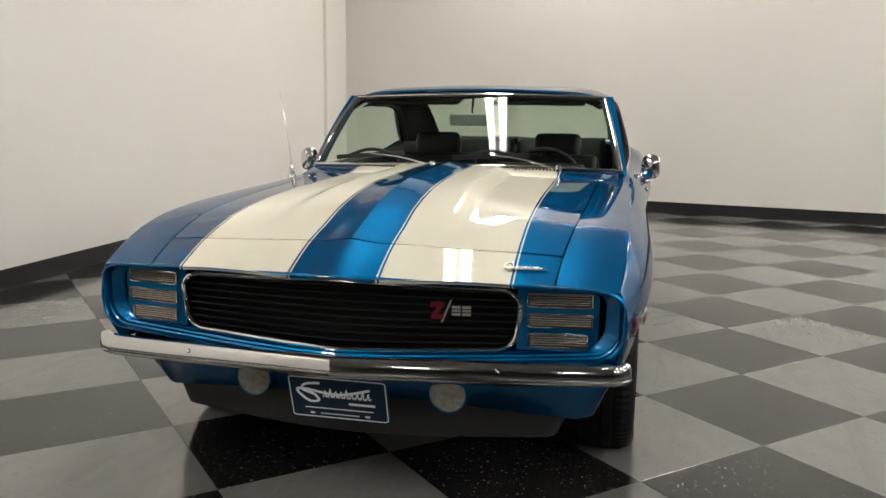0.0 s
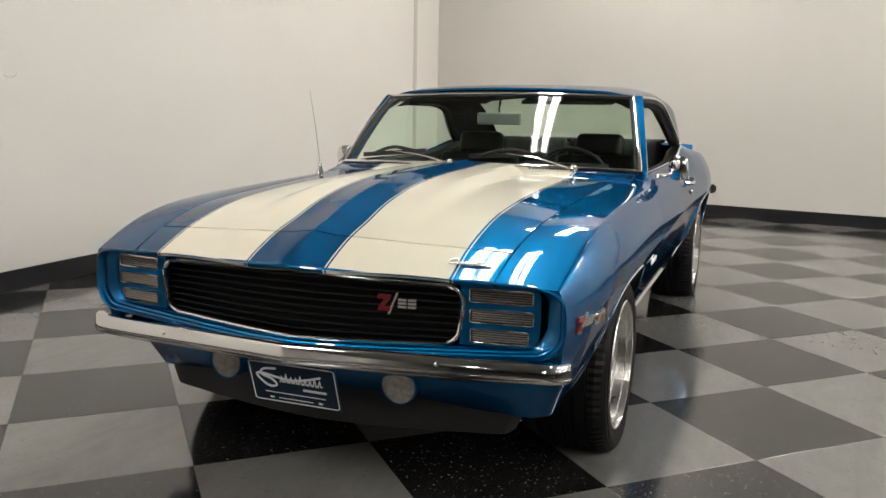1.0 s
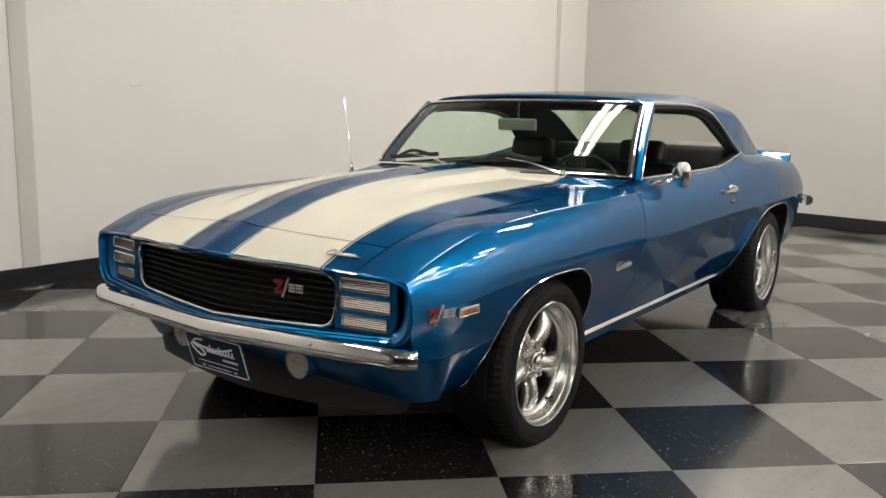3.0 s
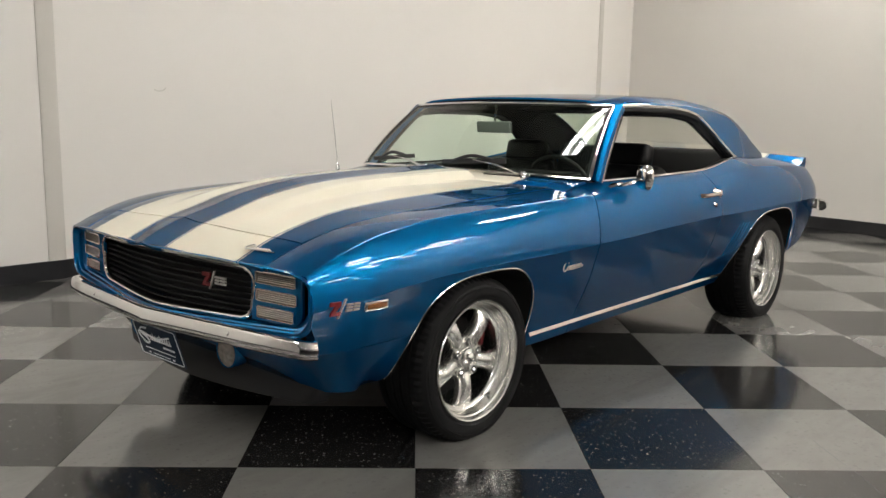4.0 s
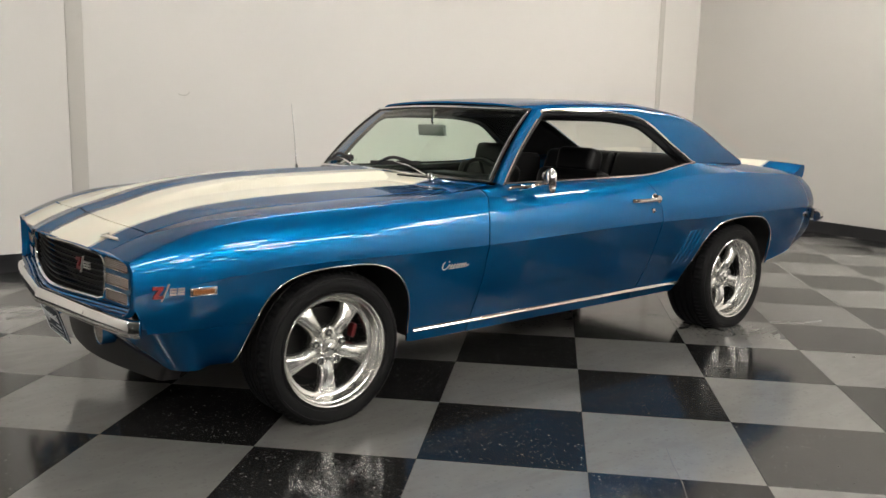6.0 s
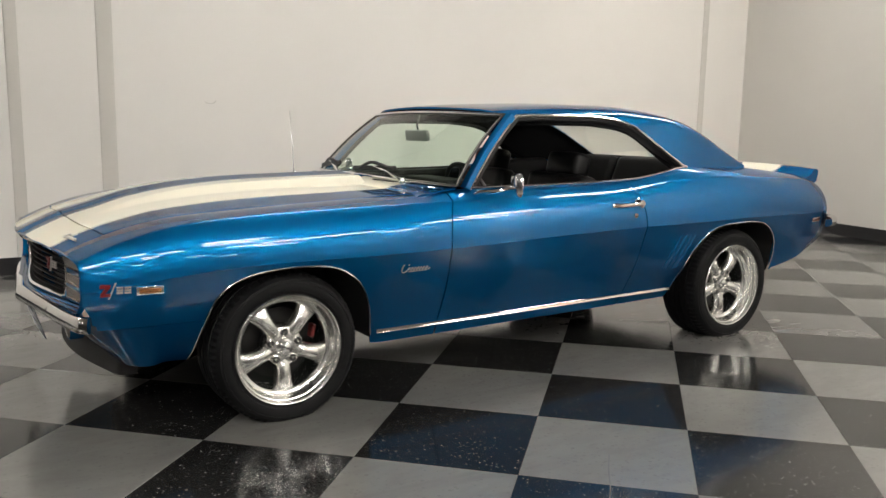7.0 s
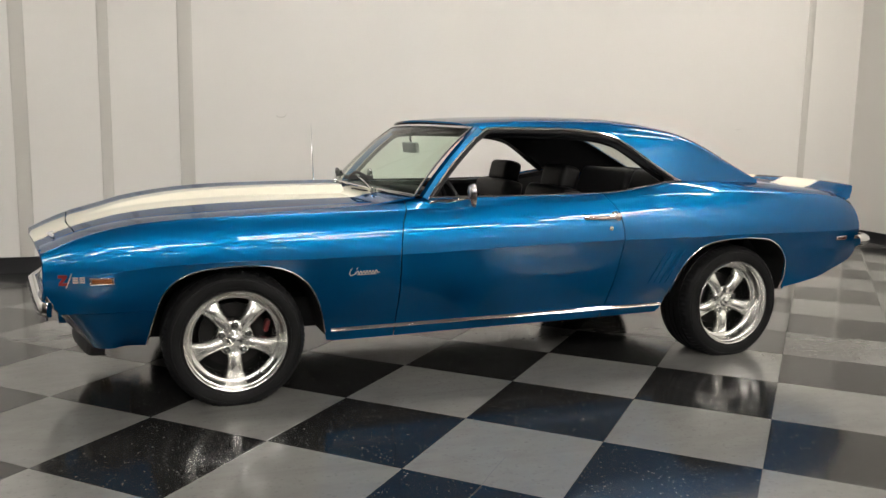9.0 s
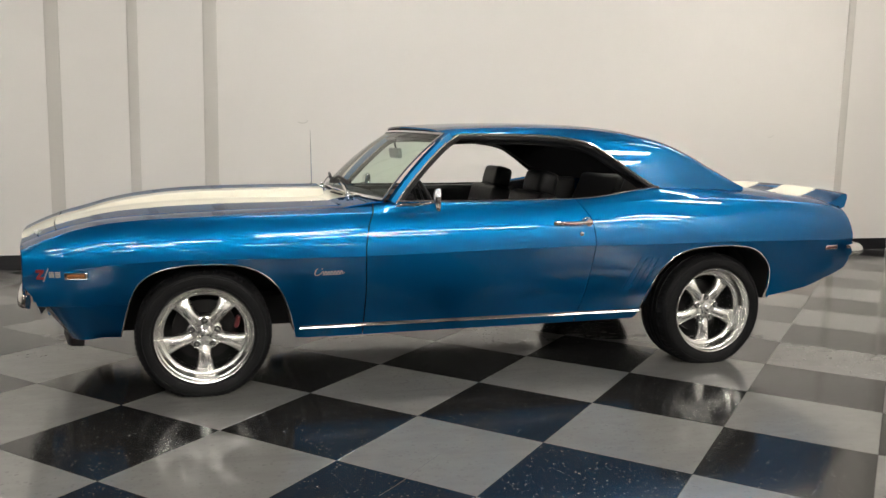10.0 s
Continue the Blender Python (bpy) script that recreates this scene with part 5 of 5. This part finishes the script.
def make_wheel(name, label, R, width, height, dish, q):
    """A wheel about its own centre, outer face towards +y; height: of the centre over the floor; dish: how deep the hub's face lies; q: the rim's size."""
    w = new(name)
    w.empty_display_size = 0.1
    w.parent = car
    tagged(w, label)
    hw = width / 2
    prof = [(0.232 * q, hw - 0.014), (0.240 * q, hw - 0.004), (0.250 * q, hw + 0.006), (0.264 * q, hw + 0.011), (0.285 * q, hw + 0.012), (R - 0.026, hw + 0.007), (R - 0.014, hw - 0.003), (R - 0.006, hw - 0.014), (R - 0.002, hw - 0.027)]
    first_tread = len(prof)
    ys = [0.74, 0.56, 0.54, 0.50, 0.48, 0.20, 0.18, 0.13, 0.11, -0.11, -0.13, -0.18, -0.20, -0.48, -0.50, -0.54, -0.56, -0.74]
    for k, f in enumerate(ys):
        deep = k % 4 in (2, 3) if k not in (0, 17) else False
        prof.append((R - (0.008 if deep else 0.0), f * hw))
    prof += [(R - 0.006, -hw + 0.014), (R - 0.026, -hw - 0.007), (0.27 * q, -hw - 0.012), (0.225 * q, -hw + 0.012)]

    def loaded(p, r):
        """The tyre stands flat on the floor and bulges a little above it."""
        x, y, z = p
        low = max(0.0, (-z - 0.20) / (height - 0.20))
        bulge = 0.007 * low * low if 0.245 * q < r < R - 0.004 else 0.0
        return Vector((x, y + math.copysign(bulge, y), max(z, -height)))
    g = Geo()
    n = 144
    P = []
    for i in range(n):
        a = 2 * math.pi * i / n
        row = []
        for k, (r, y) in enumerate(prof):
            notch = 0.0045 if i % 2 and 6 <= k <= first_tread + 1 else 0.0
            row.append(loaded(((r - notch) * math.cos(a), y, (r - notch) * math.sin(a)), r))
        P.append(row)
    g.grid(P, close_u=True)
    part("tyre", g, M_RUBBER, w, "black low-profile tyre", 28)
    for r0, rise in ((R - 0.036, 0.0025), (0.256 * q, 0.002)):
        y0 = hw + (0.0095 if r0 > 0.265 else 0.008)
        rib = Geo().revolve([(r0 - 0.002, y0 - 0.001), (r0 - 0.001, y0 + rise), (r0 + 0.001, y0 + rise), (r0 + 0.002, y0 - 0.001)], (0, 0, 0), 96, "y")
        rib.v = [tuple(loaded(p, r0)) for p in rib.v]
        part("sidewall_rib", rib, M_RUBBER, w)
    # deep rim: rolled flange, step, dish and barrel
    face = hw - dish
    lip = [(0.236, hw - 0.010), (0.2425, hw - 0.003), (0.2435, hw + 0.006), (0.2400, hw + 0.010), (0.2350, hw + 0.008), (0.2318, hw + 0.001), (0.2295, hw - 0.012), (0.2240, hw - 0.015), (0.2222, hw - 0.020)]
    lip += [(lerp(0.2210, 0.2160, t), lerp(hw - 0.024, face + 0.016, t)) for t in steps(0, 1, 4)]
    lip += [(0.2125, face + 0.008), (0.2060, face + 0.003), (0.1985, face + 0.001), (0.1955, face - 0.004), (0.1955, face - 0.030), (0.200, face - 0.045), (0.206, -hw + 0.02)]
    part("rim", Geo().revolve([(r * q, y) for r, y in lip], (0, 0, 0), 96, "y"), M_ALU, w, "polished deep alloy rim", 28)
    across_spoke = ((-1, 0), (-1, 0.30), (-0.93, 0.55), (-0.74, 0.80), (-0.42, 0.95), (0, 1), (0.42, 0.95), (0.74, 0.80), (0.93, 0.55), (1, 0.30), (1, 0))
    for k in range(5):
        a = radians(270 + 72 * k)
        c, s_ = Vector((math.cos(a), 0, math.sin(a))), Vector((-math.sin(a), 0, math.cos(a)))
        rows = []
        for r, half, front, deep in ((0.040, 0.036, -0.002, 0.046), (0.066, 0.0335, 0.002, 0.046), (0.086, 0.0305, 0.009, 0.048), (0.110, 0.0300, 0.014, 0.048), (0.138, 0.0325, 0.015, 0.046), (0.162, 0.0365, 0.012, 0.042), (0.182, 0.0415, 0.006, 0.036), (0.197, 0.0470, 0.000, 0.030), (0.205, 0.0510, -0.003, 0.026)):
            rows.append([c * (r * q) + s_ * (1.14 * half * q * u) + Vector((0, face + front - deep * (1 - v), 0)) for u, v in across_spoke])
        dense = [spline(list(col), 3) for col in zip(*rows)]
        rows = list(zip(*dense))
        part("spoke", Geo().grid(rows, flip=True), M_ALU, w, "polished tapered spoke", 50)
    part("hub_pad", Geo().revolve([(0.0, face + 0.001), (0.048, face + 0.001), (0.074, face - 0.001), (0.081, face - 0.005), (0.084, face - 0.012), (0.084, face - 0.045)], (0, 0, 0), 48, "y"), M_ALU, w)
    part("centre_cap", Geo().revolve([(0.0, face + 0.026), (0.012, face + 0.025), (0.022, face + 0.020), (0.026, face + 0.012), (0.036, face + 0.009), (0.040, face + 0.004), (0.041, face - 0.002)], (0, 0, 0), 10, "y"), M_CHROME, w, "chrome centre cap", 25)
    for k in range(5):
        a = radians(90 + 72 * k)
        c = Vector((0.0625 * math.cos(a), 0, 0.0625 * math.sin(a)))
        part("nut_seat", Geo().revolve([(0.0185, face - 0.004), (0.0180, face + 0.0055), (0.0160, face + 0.0065), (0.0145, face + 0.003)], c, 20, "y"), M_ALU, w)
        part("nut_recess", Geo().revolve([(0.0148, face + 0.0045), (0.0, face + 0.0035)], c, 18, "y"), M_BLACK, w)
        part("lug_nut", Geo().revolve([(0.0, face + 0.013), (0.0055, face + 0.013), (0.0092, face + 0.009), (0.0092, face + 0.002)], c, 6, "y"), M_CHROME, w, "chrome lug nut", 20)
    a = radians(237)
    part("valve", Geo().sweep([(0.214 * q * math.cos(a), face + 0.012, 0.214 * q * math.sin(a)), (0.201 * q * math.cos(a), face + 0.026, 0.201 * q * math.sin(a))], disc(0.005, 8)), M_BLACK, w)
    part("brake_disc", Geo().revolve([(0.0, -0.01), (0.08, -0.01), (0.085, -0.02), (0.150, -0.02), (0.150, -0.045)], (0, 0, 0), 48, "y"), M_STEEL, w)
    part("inner_barrel", Geo().revolve([(0.205 * q, -hw + 0.03), (0.0, -hw + 0.03)], (0, 0, 0), 32, "y"), M_DARK, w)
    return w


def wheel_copy(w, m):
    made = {}
    for o in (w, *w.children_recursive):
        made[o] = o.copy()
        scene.collection.objects.link(made[o])
        made[o].parent = made.get(o.parent, o.parent)
    made[w].matrix_basis = m
    return made[w]


TRACK_F, TRACK_R = 0.720, 0.726
R1, R2 = 0.317, 0.327
Z1, Z2 = 0.297, 0.304
XF, XR = 0.010, -WB - 0.012
wf = make_wheel("wheel", "polished five-spoke alloy front wheel", R1, 0.235, Z1, 0.054, 0.955)
wf.matrix_basis = pose(XF, TRACK_F, Z1)
wheel_copy(wf, pose(XF, -TRACK_F, Z1, 0, 0, 180))
wr = make_wheel("wheel", "polished five-spoke alloy rear wheel", R2, 0.250, Z2, 0.070, 0.985)
wr.matrix_basis = pose(XR, TRACK_R, Z2)
wheel_copy(wr, pose(XR, -TRACK_R, Z2, 0, 0, 180))
part("brake_caliper", Geo().box((-0.145, TRACK_F - 0.01, Z1 + 0.035), (0.022, 0.05, 0.06), 0.012, Matrix.Rotation(radians(-15), 3, "Y")), M_CALIPER, car, "dull red brake caliper")
for x in (0.0, -WB):
    part("axle", Geo().sweep([(x, -0.7, 0.31), (x, 0.7, 0.31)], disc(0.04, 10)), M_DARK, car)


# ---- the chequered floor, laid across the hall ----
floor = setting("floor", Geo().box((*MID, -0.056), (EX - CX + 0.4, EY - WY + 0.2, 0.10)), M_JOINT, "glossy black and grey chequered vinyl tile floor", "floor")
T = 0.61
ORIGIN, ANG = Vector((-0.460, 1.758, 0)), radians(133.84)
E1, E2 = Vector((math.cos(ANG), math.sin(ANG), 0)), Vector((-math.sin(ANG), math.cos(ANG), 0))
tile_geo = Geo().box((0, 0, -0.002), (T - 0.0012, T - 0.0012, 0.006), 0.0008, None, 1)
tile_mesh = {0: mesh_of("tile", tile_geo, M_TILE_GREY, 8), 1: mesh_of("tile", tile_geo, M_TILE_DARK, 8)}
rest = {0: Geo(), 1: Geo()}
near = []
for i in range(-75, 75):
    for j in range(-75, 75):
        c = ORIGIN + E1 * (T * (i + 0.5)) + E2 * (T * (j + 0.5))
        back_x = CX + 0.17 * (c.y - WY)
        if c.y < WY - 0.5 or c.y > EY + 0.4 or c.x < back_x - 0.6 or c.x > EX + 0.4:
            continue
        near.append(((c - Vector((-1.5, 0.9, 0))).length, i, j, c))
near.sort(key=lambda q: q[0])
for k, (_, i, j, c) in enumerate(near):
    odd = (i + j) % 2
    if k < 300:
        o = new("tile", tile_mesh[odd])
        o.parent = floor
        o.matrix_basis = Matrix.Translation(c) @ Matrix.Rotation(ANG, 4, "Z")
    else:
        h = (T - 0.0012) / 2
        ring = [c + E1 * (h * u) + E2 * (h * v) for u, v in ((-1, -1), (1, -1), (1, 1), (-1, 1))]
        rest[odd].fan([p + Vector((0, 0, 0.001)) for p in ring])
        rest[odd].grid([[p + Vector((0, 0, -0.005)) for p in ring], [p + Vector((0, 0, 0.001)) for p in ring]], close_v=True, flip=True)
for odd in (0, 1):
    ob = part("far_tiles", rest[odd], M_TILE_DARK if odd else M_TILE_GREY, floor, "", 60)
    tagged(ob, "", "", "", "stuff")
